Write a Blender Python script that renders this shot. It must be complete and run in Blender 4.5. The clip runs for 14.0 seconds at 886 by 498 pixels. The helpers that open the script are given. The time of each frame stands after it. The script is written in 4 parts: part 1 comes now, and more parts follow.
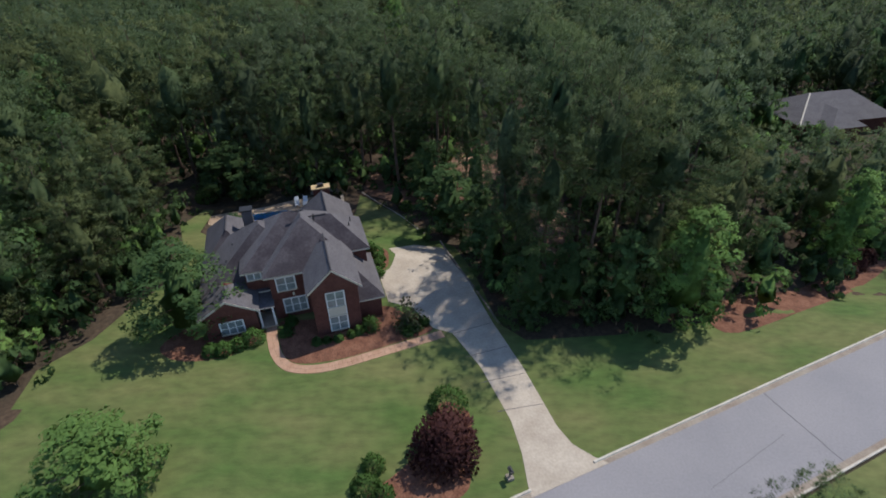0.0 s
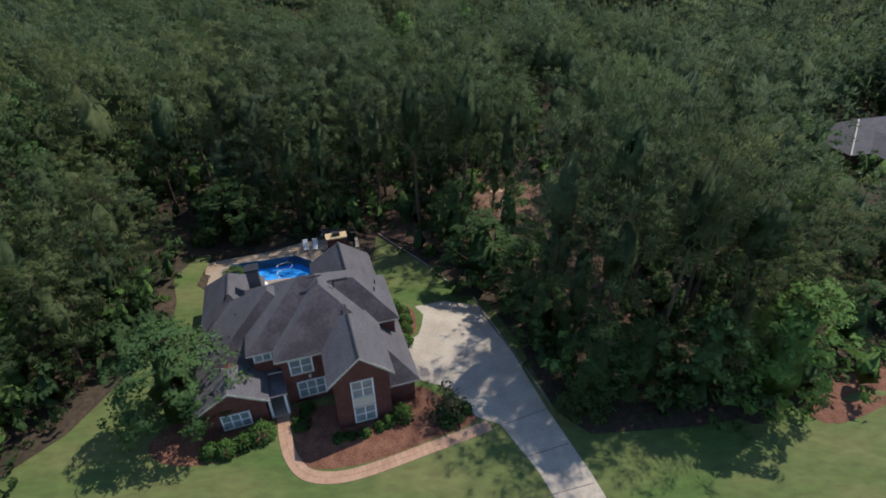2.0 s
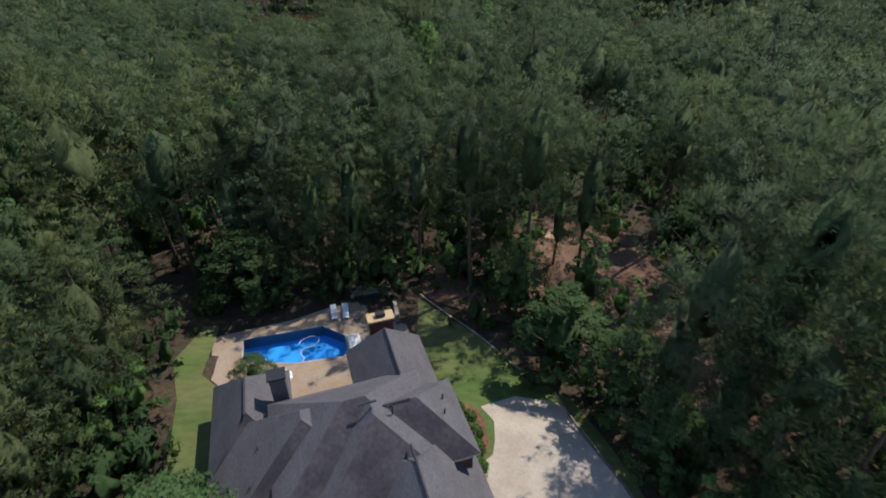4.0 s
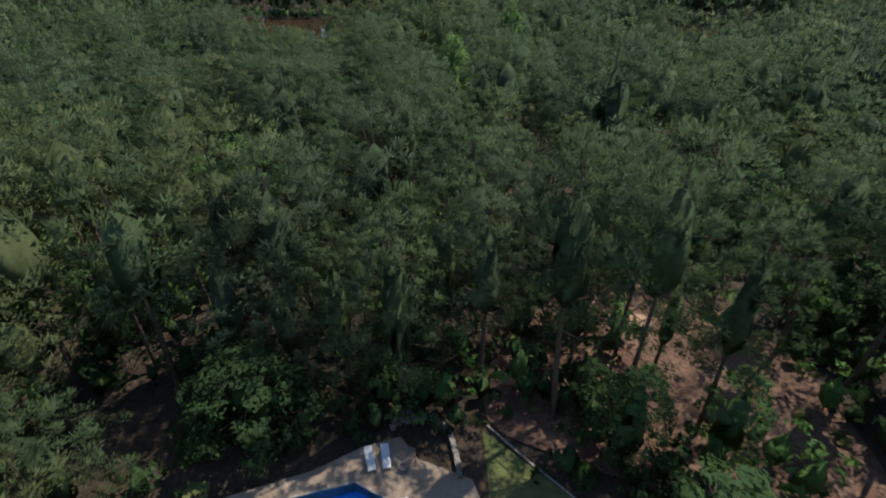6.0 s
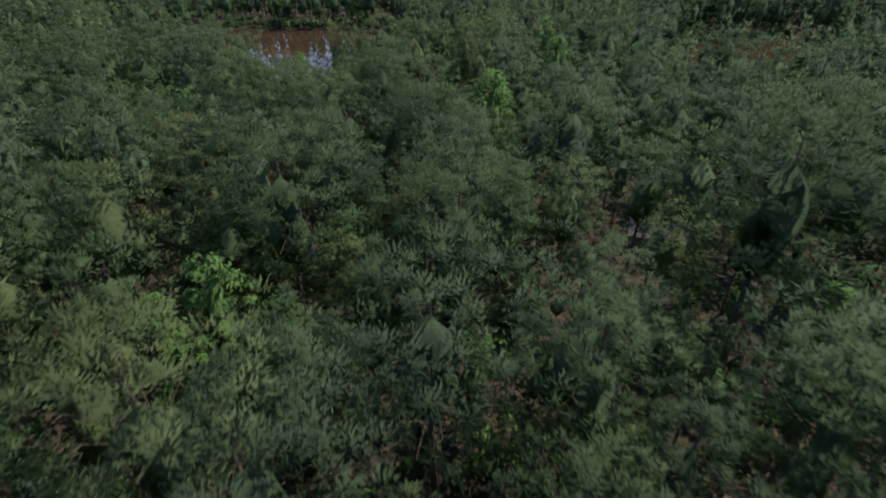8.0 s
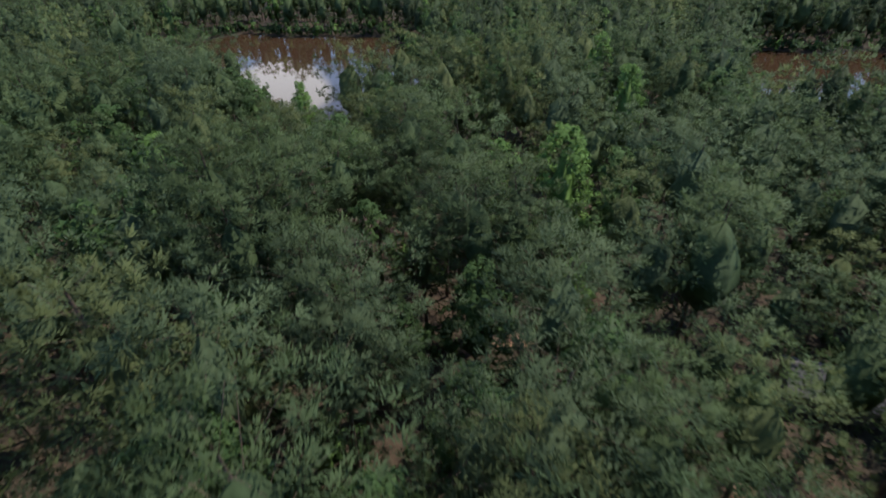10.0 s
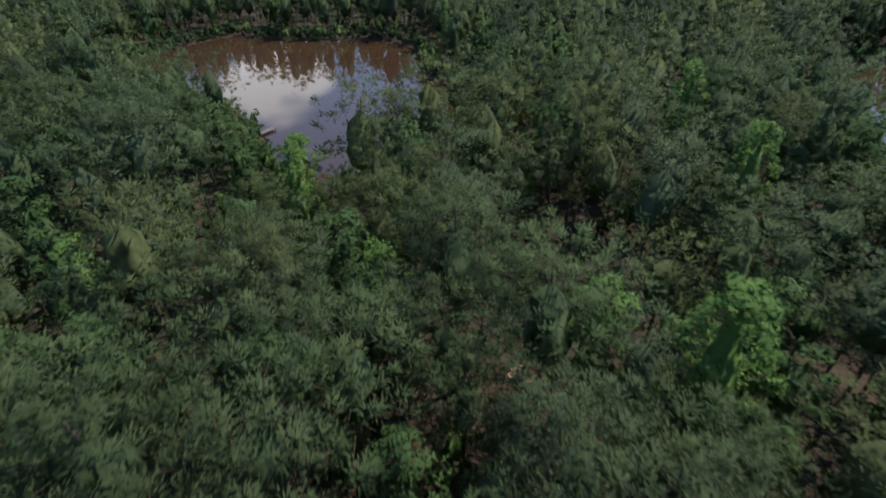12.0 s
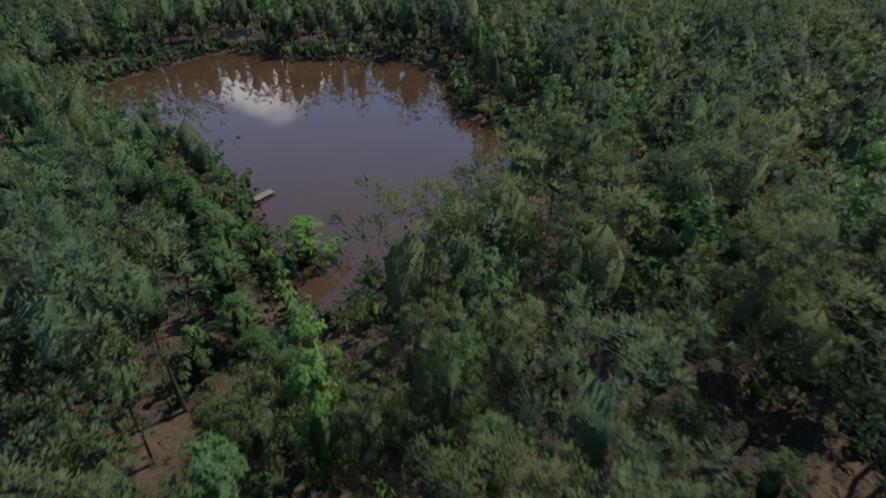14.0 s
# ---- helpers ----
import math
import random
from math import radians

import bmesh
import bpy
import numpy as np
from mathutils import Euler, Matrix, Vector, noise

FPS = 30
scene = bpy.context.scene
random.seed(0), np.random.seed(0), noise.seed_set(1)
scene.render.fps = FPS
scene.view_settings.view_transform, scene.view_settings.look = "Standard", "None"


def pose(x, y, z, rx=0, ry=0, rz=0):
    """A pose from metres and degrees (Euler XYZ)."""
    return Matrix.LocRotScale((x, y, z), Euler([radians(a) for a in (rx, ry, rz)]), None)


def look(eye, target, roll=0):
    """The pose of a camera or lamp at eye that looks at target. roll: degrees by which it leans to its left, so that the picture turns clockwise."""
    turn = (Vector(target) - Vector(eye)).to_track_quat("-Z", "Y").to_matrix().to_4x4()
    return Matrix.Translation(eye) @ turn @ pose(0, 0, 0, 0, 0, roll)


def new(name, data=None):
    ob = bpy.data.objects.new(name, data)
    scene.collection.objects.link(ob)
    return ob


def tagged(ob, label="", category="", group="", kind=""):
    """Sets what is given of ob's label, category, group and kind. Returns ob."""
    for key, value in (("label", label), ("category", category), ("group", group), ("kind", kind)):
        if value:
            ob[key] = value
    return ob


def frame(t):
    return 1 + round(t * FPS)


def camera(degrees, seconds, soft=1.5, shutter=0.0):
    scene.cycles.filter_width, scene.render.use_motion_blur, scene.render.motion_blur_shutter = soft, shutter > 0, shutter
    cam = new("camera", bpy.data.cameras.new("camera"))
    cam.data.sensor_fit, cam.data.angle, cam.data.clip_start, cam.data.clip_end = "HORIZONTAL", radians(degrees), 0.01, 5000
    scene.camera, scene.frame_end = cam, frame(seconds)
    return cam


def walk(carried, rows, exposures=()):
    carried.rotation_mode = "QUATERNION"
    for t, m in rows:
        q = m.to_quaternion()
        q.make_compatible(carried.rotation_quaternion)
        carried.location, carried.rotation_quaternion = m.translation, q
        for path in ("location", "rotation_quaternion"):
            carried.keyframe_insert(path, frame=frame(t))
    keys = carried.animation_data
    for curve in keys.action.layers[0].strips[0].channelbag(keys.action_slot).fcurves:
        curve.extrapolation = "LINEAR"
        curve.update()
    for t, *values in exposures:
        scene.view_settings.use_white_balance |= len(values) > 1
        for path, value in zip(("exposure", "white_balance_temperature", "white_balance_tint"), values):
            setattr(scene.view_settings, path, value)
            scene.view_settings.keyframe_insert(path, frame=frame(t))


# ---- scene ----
cam = camera(82.0, 14.0, soft=1.8, shutter=0.4)


def cam_pose(x, y, z, yaw, pitch, roll):
    return pose(x, y, z, 90 + pitch, 0, yaw) @ pose(0, 0, 0, 0, 0, roll)


# seconds, x, y, z, yaw, pitch, roll
ROWS = [
    (0.0, 0.00, 0.00, 35.74, 0.00, -34.51, -0.91),
    (0.5, -0.85, 2.67, 35.81, -0.33, -34.31, -0.70),
    (1.0, -2.05, 4.97, 35.87, -0.33, -34.26, -0.77),
    (1.5, -2.99, 7.78, 35.79, -0.36, -34.13, -0.71),
    (2.0, -4.28, 10.08, 35.85, -0.83, -33.85, -0.49),
    (2.5, -5.63, 12.60, 35.73, -0.96, -33.75, -0.39),
    (3.0, -7.11, 15.59, 35.51, -1.25, -33.51, -0.28),
    (3.2, -7.79, 17.20, 35.46, -1.08, -33.65, -0.32),
    (5.3, -14.24, 35.82, 34.43, -0.95, -33.55, -0.55),
    (5.5, -14.79, 37.62, 34.42, -1.05, -33.55, -0.46),
    (6.0, -16.21, 42.24, 34.43, -1.15, -33.59, -0.42),
    (6.5, -17.62, 47.17, 34.49, -1.19, -33.54, -0.28),
    (7.0, -18.69, 52.70, 34.55, -1.17, -33.55, -0.28),
    (7.5, -19.97, 59.18, 34.81, -1.21, -33.58, -0.25),
    (7.7, -20.54, 61.78, 34.89, -1.19, -33.48, -0.22),
    (9.8, -25.66, 90.27, 34.61, -0.49, -33.95, -0.22),
    (10.0, -26.24, 93.15, 34.59, -0.56, -34.03, -0.17),
    (10.5, -27.66, 100.76, 34.53, -0.48, -34.16, -0.15),
    (10.7, -28.29, 103.76, 34.53, -0.38, -34.22, -0.15),
    (10.8, -28.60, 105.26, 34.52, -0.33, -34.55, -0.14),
    (10.9, -28.91, 106.75, 34.52, -0.29, -35.12, -0.14),
    (11.0, -29.22, 108.25, 34.51, -0.24, -35.32, -0.14),
    (11.5, -30.15, 115.38, 34.59, -0.18, -35.40, -0.07),
    (12.0, -31.39, 122.56, 34.73, -0.14, -35.47, -0.08),
    (12.5, -32.92, 129.85, 34.64, -0.06, -35.52, -0.04),
    (13.0, -34.97, 137.29, 34.54, -0.11, -35.60, 0.02),
    (13.5, -37.19, 144.94, 34.48, -0.24, -35.67, 0.39),
    (14.0, -39.57, 152.75, 34.24, -0.48, -35.71, 0.85),
]
EXPOSURES = [(0.0, 0.55), (3.0, 0.66), (7.0, 0.70), (10.0, 0.78), (14.0, 0.65)]
walk(cam, [(r[0], cam_pose(*r[1:])) for r in ROWS], EXPOSURES)

# ---------------------------------------------------------------- sky and sun
SUN_TO = Vector((0.52, 0.42, 1.0)).normalized()  # towards the sun
world = bpy.data.worlds.new("world")
scene.world = world
world.use_nodes = True
wn, wl = world.node_tree.nodes, world.node_tree.links
bg = wn["Background"]
sky = wn.new("ShaderNodeTexSky")
sky.sky_type = 'NISHITA'
sky.sun_disc = False
sky.sun_elevation = math.asin(SUN_TO.z)
sky.sun_rotation = math.atan2(SUN_TO.x, SUN_TO.y)
sky.air_density, sky.dust_density, sky.ozone_density = 0.85, 0.05, 2.5
bg.inputs["Strength"].default_value = 0.118
# fair-weather clouds, a real layer of the sky
tc = wn.new("ShaderNodeTexCoord")
cmap = wn.new("ShaderNodeMapping")
cmap.inputs["Scale"].default_value = (1.0, 1.0, 2.6)
cmap.inputs["Location"].default_value = (0.35, 0.2, 0.0)
cn = wn.new("ShaderNodeTexNoise")
cn.inputs["Scale"].default_value = 2.3
cn.inputs["Detail"].default_value = 7.0
cr = wn.new("ShaderNodeValToRGB")
cr.color_ramp.elements[0].position, cr.color_ramp.elements[1].position = 0.64, 0.72
# a cloud bank low over the far side of the pond
dp = wn.new("ShaderNodeVectorMath")
dp.operation = 'DOT_PRODUCT'
dp.inputs[1].default_value = Vector((-0.29, 0.91, 0.30)).normalized()
bank = wn.new("ShaderNodeMapRange")
bank.inputs["From Min"].default_value, bank.inputs["From Max"].default_value = 0.993, 0.9988
bank.inputs["To Min"].default_value, bank.inputs["To Max"].default_value = 0.0, 0.21
add = wn.new("ShaderNodeMath")
add.operation = 'ADD'
wl.new(tc.outputs["Generated"], dp.inputs[0])
wl.new(dp.outputs["Value"], bank.inputs["Value"])
wl.new(cn.outputs["Fac"], add.inputs[0])
wl.new(bank.outputs["Result"], add.inputs[1])
cm = wn.new("ShaderNodeMix")
cm.data_type = 'RGBA'
cm.inputs["B"].default_value = (8.0, 8.2, 8.7, 1)
wl.new(tc.outputs["Generated"], cmap.inputs["Vector"])
wl.new(cmap.outputs["Vector"], cn.inputs["Vector"])
wl.new(add.outputs["Value"], cr.inputs["Fac"])
wl.new(cr.outputs["Color"], cm.inputs["Factor"])
wl.new(sky.outputs["Color"], cm.inputs["A"])
wl.new(cm.outputs["Result"], bg.inputs["Color"])

sun = new("sun", bpy.data.lights.new("sun", 'SUN'))
sun.data.energy, sun.data.angle, sun.data.color = 2.75, radians(0.6), (1.0, 0.95, 0.87)
sun.matrix_world = look(SUN_TO * 300, (0, 0, 0))


# ---------------------------------------------------------------- materials
def material(name, base, rough=0.9, second=None, scale=1.0, fine=0.0, fine_scale=40.0, bump=0.0, bump_scale=30.0,
             island=0.0, per_object=0.0, spec=0.3, metal=0.0, contrast=(0.35, 0.65), stretch=(1, 1, 1)):
    """Base colour mottled with a second one at a large scale and with grain at a fine one."""
    m = bpy.data.materials.new(name)
    m.use_nodes = True
    n, l = m.node_tree.nodes, m.node_tree.links
    bs = n["Principled BSDF"]
    bs.inputs["Roughness"].default_value = rough
    bs.inputs["Specular IOR Level"].default_value = spec
    bs.inputs["Metallic"].default_value = metal
    geo = n.new("ShaderNodeTexCoord")
    mp = n.new("ShaderNodeMapping")
    mp.inputs["Scale"].default_value = stretch
    l.new(geo.outputs["Object"], mp.inputs["Vector"])
    where = mp.outputs["Vector"]
    out = None
    if second:
        t = n.new("ShaderNodeTexNoise")
        t.inputs["Scale"].default_value, t.inputs["Detail"].default_value = scale, 5
        l.new(where, t.inputs["Vector"])
        r = n.new("ShaderNodeMapRange")
        r.inputs["From Min"].default_value, r.inputs["From Max"].default_value = contrast
        l.new(t.outputs["Fac"], r.inputs["Value"])
        x = n.new("ShaderNodeMix")
        x.data_type = 'RGBA'
        x.inputs["A"].default_value, x.inputs["B"].default_value = (*base, 1), (*second, 1)
        l.new(r.outputs["Result"], x.inputs["Factor"])
        out = x.outputs["Result"]
    value = None
    if fine:
        t = n.new("ShaderNodeTexNoise")
        t.inputs["Scale"].default_value, t.inputs["Detail"].default_value = fine_scale, 3
        l.new(where, t.inputs["Vector"])
        r = n.new("ShaderNodeMapRange")
        r.inputs["From Min"].default_value, r.inputs["From Max"].default_value = 0.3, 0.7
        r.inputs["To Min"].default_value, r.inputs["To Max"].default_value = 1 - fine, 1 + fine
        l.new(t.outputs["Fac"], r.inputs["Value"])
        value = r.outputs["Result"]
    for amount, node, socket in ((island, "ShaderNodeNewGeometry", "Random Per Island"), (per_object, "ShaderNodeObjectInfo", "Random")):
        if amount:
            g = n.new(node)
            r = n.new("ShaderNodeMapRange")
            r.inputs["To Min"].default_value, r.inputs["To Max"].default_value = 1 - amount, 1 + amount
            l.new(g.outputs[socket], r.inputs["Value"])
            if value:
                k = n.new("ShaderNodeMath")
                k.operation = 'MULTIPLY'
                l.new(value, k.inputs[0])
                l.new(r.outputs["Result"], k.inputs[1])
                value = k.outputs["Value"]
            else:
                value = r.outputs["Result"]
    if value:
        h = n.new("ShaderNodeHueSaturation")
        l.new(value, h.inputs["Value"])
        if out:
            l.new(out, h.inputs["Color"])
        else:
            h.inputs["Color"].default_value = (*base, 1)
        out = h.outputs["Color"]
    if out:
        l.new(out, bs.inputs["Base Color"])
    else:
        bs.inputs["Base Color"].default_value = (*base, 1)
    if bump:
        t = n.new("ShaderNodeTexNoise")
        t.inputs["Scale"].default_value, t.inputs["Detail"].default_value = bump_scale, 4
        l.new(where, t.inputs["Vector"])
        b = n.new("ShaderNodeBump")
        b.inputs["Strength"].default_value, b.inputs["Distance"].default_value = bump, 0.05
        l.new(t.outputs["Fac"], b.inputs["Height"])
        l.new(b.outputs["Normal"], bs.inputs["Normal"])
    return m


def leaf_material(name, base, second, island=0.08, per_object=0.24, trans=0.4):
    m = material(name, base, 0.75, second, 0.16, 0.20, 2.5, island=island, per_object=per_object, spec=0.15)
    n, l = m.node_tree.nodes, m.node_tree.links
    bs = n["Principled BSDF"]
    tr = n.new("ShaderNodeBsdfTranslucent")
    src = bs.inputs["Base Color"].links[0].from_socket
    l.new(src, tr.inputs["Color"])
    mx = n.new("ShaderNodeMixShader")
    mx.inputs["Fac"].default_value = trans
    l.new(bs.outputs["BSDF"], mx.inputs[1])
    l.new(tr.outputs["BSDF"], mx.inputs[2])
    l.new(mx.outputs["Shader"], n["Material Output"].inputs["Surface"])
    return m


M_FLOOR = material("forest_floor", (0.034, 0.030, 0.019), 0.95, (0.075, 0.050, 0.033), 0.12, 0.35, 2.2, 0.6, 4)
M_LAWN = material("lawn_grass", (0.072, 0.118, 0.030), 0.95, (0.135, 0.142, 0.052), 0.16, 0.18, 1.3, 0.5, 9, stretch=(0.6, 1.3, 1))
M_ROAD = material("asphalt", (0.235, 0.225, 0.235), 0.9, (0.27, 0.255, 0.262), 0.12, 0.07, 6.0, 0.2, 40)
M_CONC = material("concrete", (0.46, 0.395, 0.32), 0.9, (0.38, 0.32, 0.255), 0.5, 0.10, 5.0, 0.2, 40)
M_KERB = material("kerb_concrete", (0.55, 0.51, 0.44), 0.9, (0.44, 0.39, 0.33), 0.8, 0.15, 6.0)
M_TAR = material("tar_seam", (0.10, 0.095, 0.10), 0.85, fine=0.2)
M_PAVER = material("walk_paver", (0.38, 0.225, 0.15), 0.9, (0.42, 0.265, 0.185), 1.0, 0.12, 8.0, per_object=0.06)
M_STRAW = material("pine_straw", (0.125, 0.068, 0.045), 0.95, (0.19, 0.115, 0.078), 0.35, 0.35, 2.5, 0.6, 6)
M_MULCH = material("mulch", (0.135, 0.058, 0.036), 0.95, (0.20, 0.095, 0.06), 1.2, 0.35, 7.0, 0.7, 15)
M_BRICK = material("red_brick", (0.098, 0.036, 0.028), 0.9, (0.128, 0.050, 0.040), 2.0, 0.25, 14.0, 0.3, 30)
M_ROOF = material("roof_shingle", (0.098, 0.091, 0.099), 0.85, (0.122, 0.114, 0.122), 0.5, 0.22, 5.0, 0.4, 12, stretch=(1, 1, 2.5))
# darker, mottled copy of the shingle for slopes that face the front
M_ROOF_FRONT = material("dark_front_shingle", (0.044, 0.037, 0.044), 0.9, (0.070, 0.061, 0.069), 0.55, 0.22, 4.0, 0.4, 12, contrast=(0.38, 0.60))
M_SAND = material("red_clay_soil", (0.36, 0.19, 0.11), 0.95, (0.45, 0.30, 0.21), 0.6, 0.25, 3.0, 0.5, 6)
M_CAP = material("ridge_cap_shingle", (0.05, 0.047, 0.052), 0.9, fine=0.25, fine_scale=6)
M_TRIM = material("cream_trim", (0.55, 0.50, 0.42), 0.6, fine=0.06)
M_WHITE = material("white_paint", (0.72, 0.72, 0.72), 0.5, fine=0.05)
M_DARKMETAL = material("dark_metal", (0.03, 0.03, 0.032), 0.45, fine=0.1)
M_GLASSY = material("window_glass", (0.25, 0.285, 0.29), 0.12, (0.17, 0.20, 0.205), 1.2, spec=0.7)
M_CURTAIN = material("pale_curtain", (0.42, 0.48, 0.50), 0.85, fine=0.1, fine_scale=4)
M_LINER = material("pool_liner", (0.05, 0.36, 0.84), 0.6, (0.07, 0.42, 0.88), 0.6)
M_DECK = material("pool_deck", (0.31, 0.225, 0.155), 0.9, (0.36, 0.28, 0.21), 0.45, 0.12, 5.0, per_object=0.08)
M_STONE = material("field_stone", (0.20, 0.17, 0.14), 0.9, (0.29, 0.25, 0.21), 1.5, 0.25, 8.0, 0.5, 8, per_object=0.3)
M_TAN = material("tan_stone_top", (0.50, 0.36, 0.19), 0.7, fine=0.12)
M_BARK = material("pine_bark", (0.085, 0.055, 0.040), 0.95, (0.13, 0.09, 0.068), 1.5, 0.3, 9.0)
M_PINE = leaf_material("pine_needles", (0.090, 0.128, 0.052), (0.060, 0.094, 0.045))
M_PINE_C = leaf_material("pine_needles_yellow", (0.126, 0.152, 0.060), (0.095, 0.124, 0.052))
M_PINE_B = leaf_material("pine_needles_grey", (0.088, 0.122, 0.060), (0.066, 0.097, 0.051))
M_OAK = leaf_material("broad_leaves", (0.084, 0.144, 0.049), (0.061, 0.112, 0.042))
M_BRIGHT = leaf_material("bright_leaves", (0.140, 0.240, 0.064), (0.105, 0.190, 0.052), per_object=0.10, trans=0.35)
M_DEAD = leaf_material("dry_twigs", (0.110, 0.070, 0.055), (0.085, 0.055, 0.045), trans=0.1)
M_WISP = leaf_material("wispy_leaves", (0.135, 0.125, 0.075), (0.10, 0.12, 0.055), trans=0.2)
M_GUTTER = material("worn_gutter", (0.30, 0.255, 0.205), 0.9, (0.24, 0.19, 0.15), 0.6, 0.15, 5.0)
M_MAROON = leaf_material("maroon_leaves", (0.055, 0.022, 0.024), (0.08, 0.035, 0.03))
M_SHRUB = leaf_material("shrub_leaves", (0.088, 0.170, 0.044), (0.066, 0.13, 0.038))
M_WATER = material("pond_water", (0.062, 0.034, 0.020), 0.03, (0.050, 0.027, 0.016), 0.02, spec=0.6, bump=0.02, bump_scale=0.6)
M_WOOD = material("weathered_wood", (0.22, 0.19, 0.16), 0.9, (0.16, 0.13, 0.11), 1.0, 0.2, 10, stretch=(1, 6, 1))


# ---------------------------------------------------------------- mesh helpers
def mesh_of(name, bm, mat, smooth=False):
    me = bpy.data.meshes.new(name)
    bm.normal_update()
    bm.to_mesh(me)
    bm.free()
    me.materials.append(mat)
    if smooth:
        me.polygons.foreach_set("use_smooth", [True] * len(me.polygons))
    return me


def part(name, bm, mat, parent=None, label="", smooth=False):
    ob = new(name, mesh_of(name, bm, mat, smooth))
    ob.parent = parent
    return tagged(ob, label)


def thing(name, label, category, m=None, group=""):
    ob = new(name)
    ob.empty_display_size = 0.2
    if m is not None:
        ob.matrix_basis = m
    return tagged(ob, label, category, group)


def bm_box(u0, u1, v0, v1, z0, z1, bm=None):
    bm = bm or bmesh.new()
    vs = [bm.verts.new(p) for p in ((u0, v0, z0), (u1, v0, z0), (u1, v1, z0), (u0, v1, z0), (u0, v0, z1), (u1, v0, z1), (u1, v1, z1), (u0, v1, z1))]
    for f in ((3, 2, 1, 0), (4, 5, 6, 7), (0, 1, 5, 4), (1, 2, 6, 5), (2, 3, 7, 6), (3, 0, 4, 7)):
        bm.faces.new([vs[i] for i in f])
    return bm


def bm_prism(outline, z0, z1, bm=None):
    """An upright slab over a closed outline of (x, y)."""
    bm = bm or bmesh.new()
    lo = [bm.verts.new((x, y, z0)) for x, y in outline]
    hi = [bm.verts.new((x, y, z1)) for x, y in outline]
    n = len(outline)
    bm.faces.new(hi)
    bm.faces.new(lo[::-1])
    for i in range(n):
        bm.faces.new((lo[i], lo[(i + 1) % n], hi[(i + 1) % n], hi[i]))
    bmesh.ops.recalc_face_normals(bm, faces=bm.faces)
    return bm


def bm_tube(points, radii, sides=6, bm=None):
    bm = bm or bmesh.new()
    rings = []
    for i, p in enumerate(points):
        a = Vector(points[max(i - 1, 0)])
        b = Vector(points[min(i + 1, len(points) - 1)])
        q = (b - a).to_track_quat('Z', 'Y')
        rings.append([bm.verts.new(Vector(p) + q @ Vector((radii[i] * math.cos(2 * math.pi * k / sides), radii[i] * math.sin(2 * math.pi * k / sides), 0))) for k in range(sides)])
    for r, s in zip(rings, rings[1:]):
        for k in range(sides):
            bm.faces.new((r[k], r[(k + 1) % sides], s[(k + 1) % sides], s[k]))
    bm.faces.new(rings[0][::-1])
    bm.faces.new(rings[-1])
    return bm


def smoothstep(a, b, x):
    t = min(1.0, max(0.0, (x - a) / (b - a)))
    return t * t * (3 - 2 * t)


def curve_points(pts, step=6, closed=True):
    """A smooth line (Catmull-Rom) through a few plan points."""
    out, n = [], len(pts)
    for i in range(n if closed else n - 1):
        p = [Vector(pts[j % n] if closed else pts[min(max(j, 0), n - 1)]) for j in (i - 1, i, i + 1, i + 2)]
        for k in range(step):
            t = k / step
            out.append(0.5 * (2 * p[1] + (p[2] - p[0]) * t + (2 * p[0] - 5 * p[1] + 4 * p[2] - p[3]) * t * t + (3 * p[1] - p[0] - 3 * p[2] + p[3]) * t ** 3))
    if not closed:
        out.append(Vector(pts[-1]))
    return [(v.x, v.y) for v in out]


def inside(x, y, poly):
    hit, n = False, len(poly)
    for i in range(n):
        (x1, y1), (x2, y2) = poly[i], poly[i - 1]
        if (y1 > y) != (y2 > y) and x < (x2 - x1) * (y - y1) / (y2 - y1) + x1:
            hit = not hit
    return hit


def edge_distance(x, y, poly):
    best = 1e9
    for i in range(len(poly)):
        (x1, y1), (x2, y2) = poly[i - 1], poly[i]
        dx, dy = x2 - x1, y2 - y1
        t = min(1, max(0, ((x - x1) * dx + (y - y1) * dy) / (dx * dx + dy * dy + 1e-9)))
        best = min(best, math.hypot(x - x1 - t * dx, y - y1 - t * dy))
    return best


# ---------------------------------------------------------------- plan
POND_Z = -8.0
POND = curve_points([(-122, 268), (-123, 281), (-111, 303), (-101, 311), (-85, 304), (-60, 305), (-45, 300), (-37, 282), (-36, 264), (-26, 254), (-25, 236),
                     (-33, 224), (-43, 212), (-49, 202), (-53, 196), (-58, 203), (-63, 210), (-68, 222), (-77, 234), (-92, 246), (-108, 254)])
POND_B = curve_points([(50, 207), (66, 200), (84, 220), (110, 240), (128, 262), (124, 277), (104, 274), (86, 277), (66, 248)])
YARD = [(-60, 8), (-40, 18), (-37, 26), (-38, 33), (-35, 37), (-33.5, 42), (-31, 47), (-33, 54), (-35.5, 59), (-35, 65), (-30, 67), (-19, 68.5), (-12.5, 69),
        (-5, 61.5), (-1.5, 57), (1.5, 54), (3.8, 46), (5.5, 38.5), (8, 36), (17, 36.5), (29, 38.5), (41, 42.5), (53, 49), (70, 58), (90, 68), (110, 60), (90, 20), (60, -30), (-60, -30)]


# house plan: u along the front, v towards the back
TH = radians(17)
HOUSE = Matrix.Translation((-11.9, 36.9, 0)) @ Matrix.Rotation(TH, 4, 'Z')


def H(u, v):
    q = HOUSE @ Vector((u, v, 0))
    return (q.x, q.y)


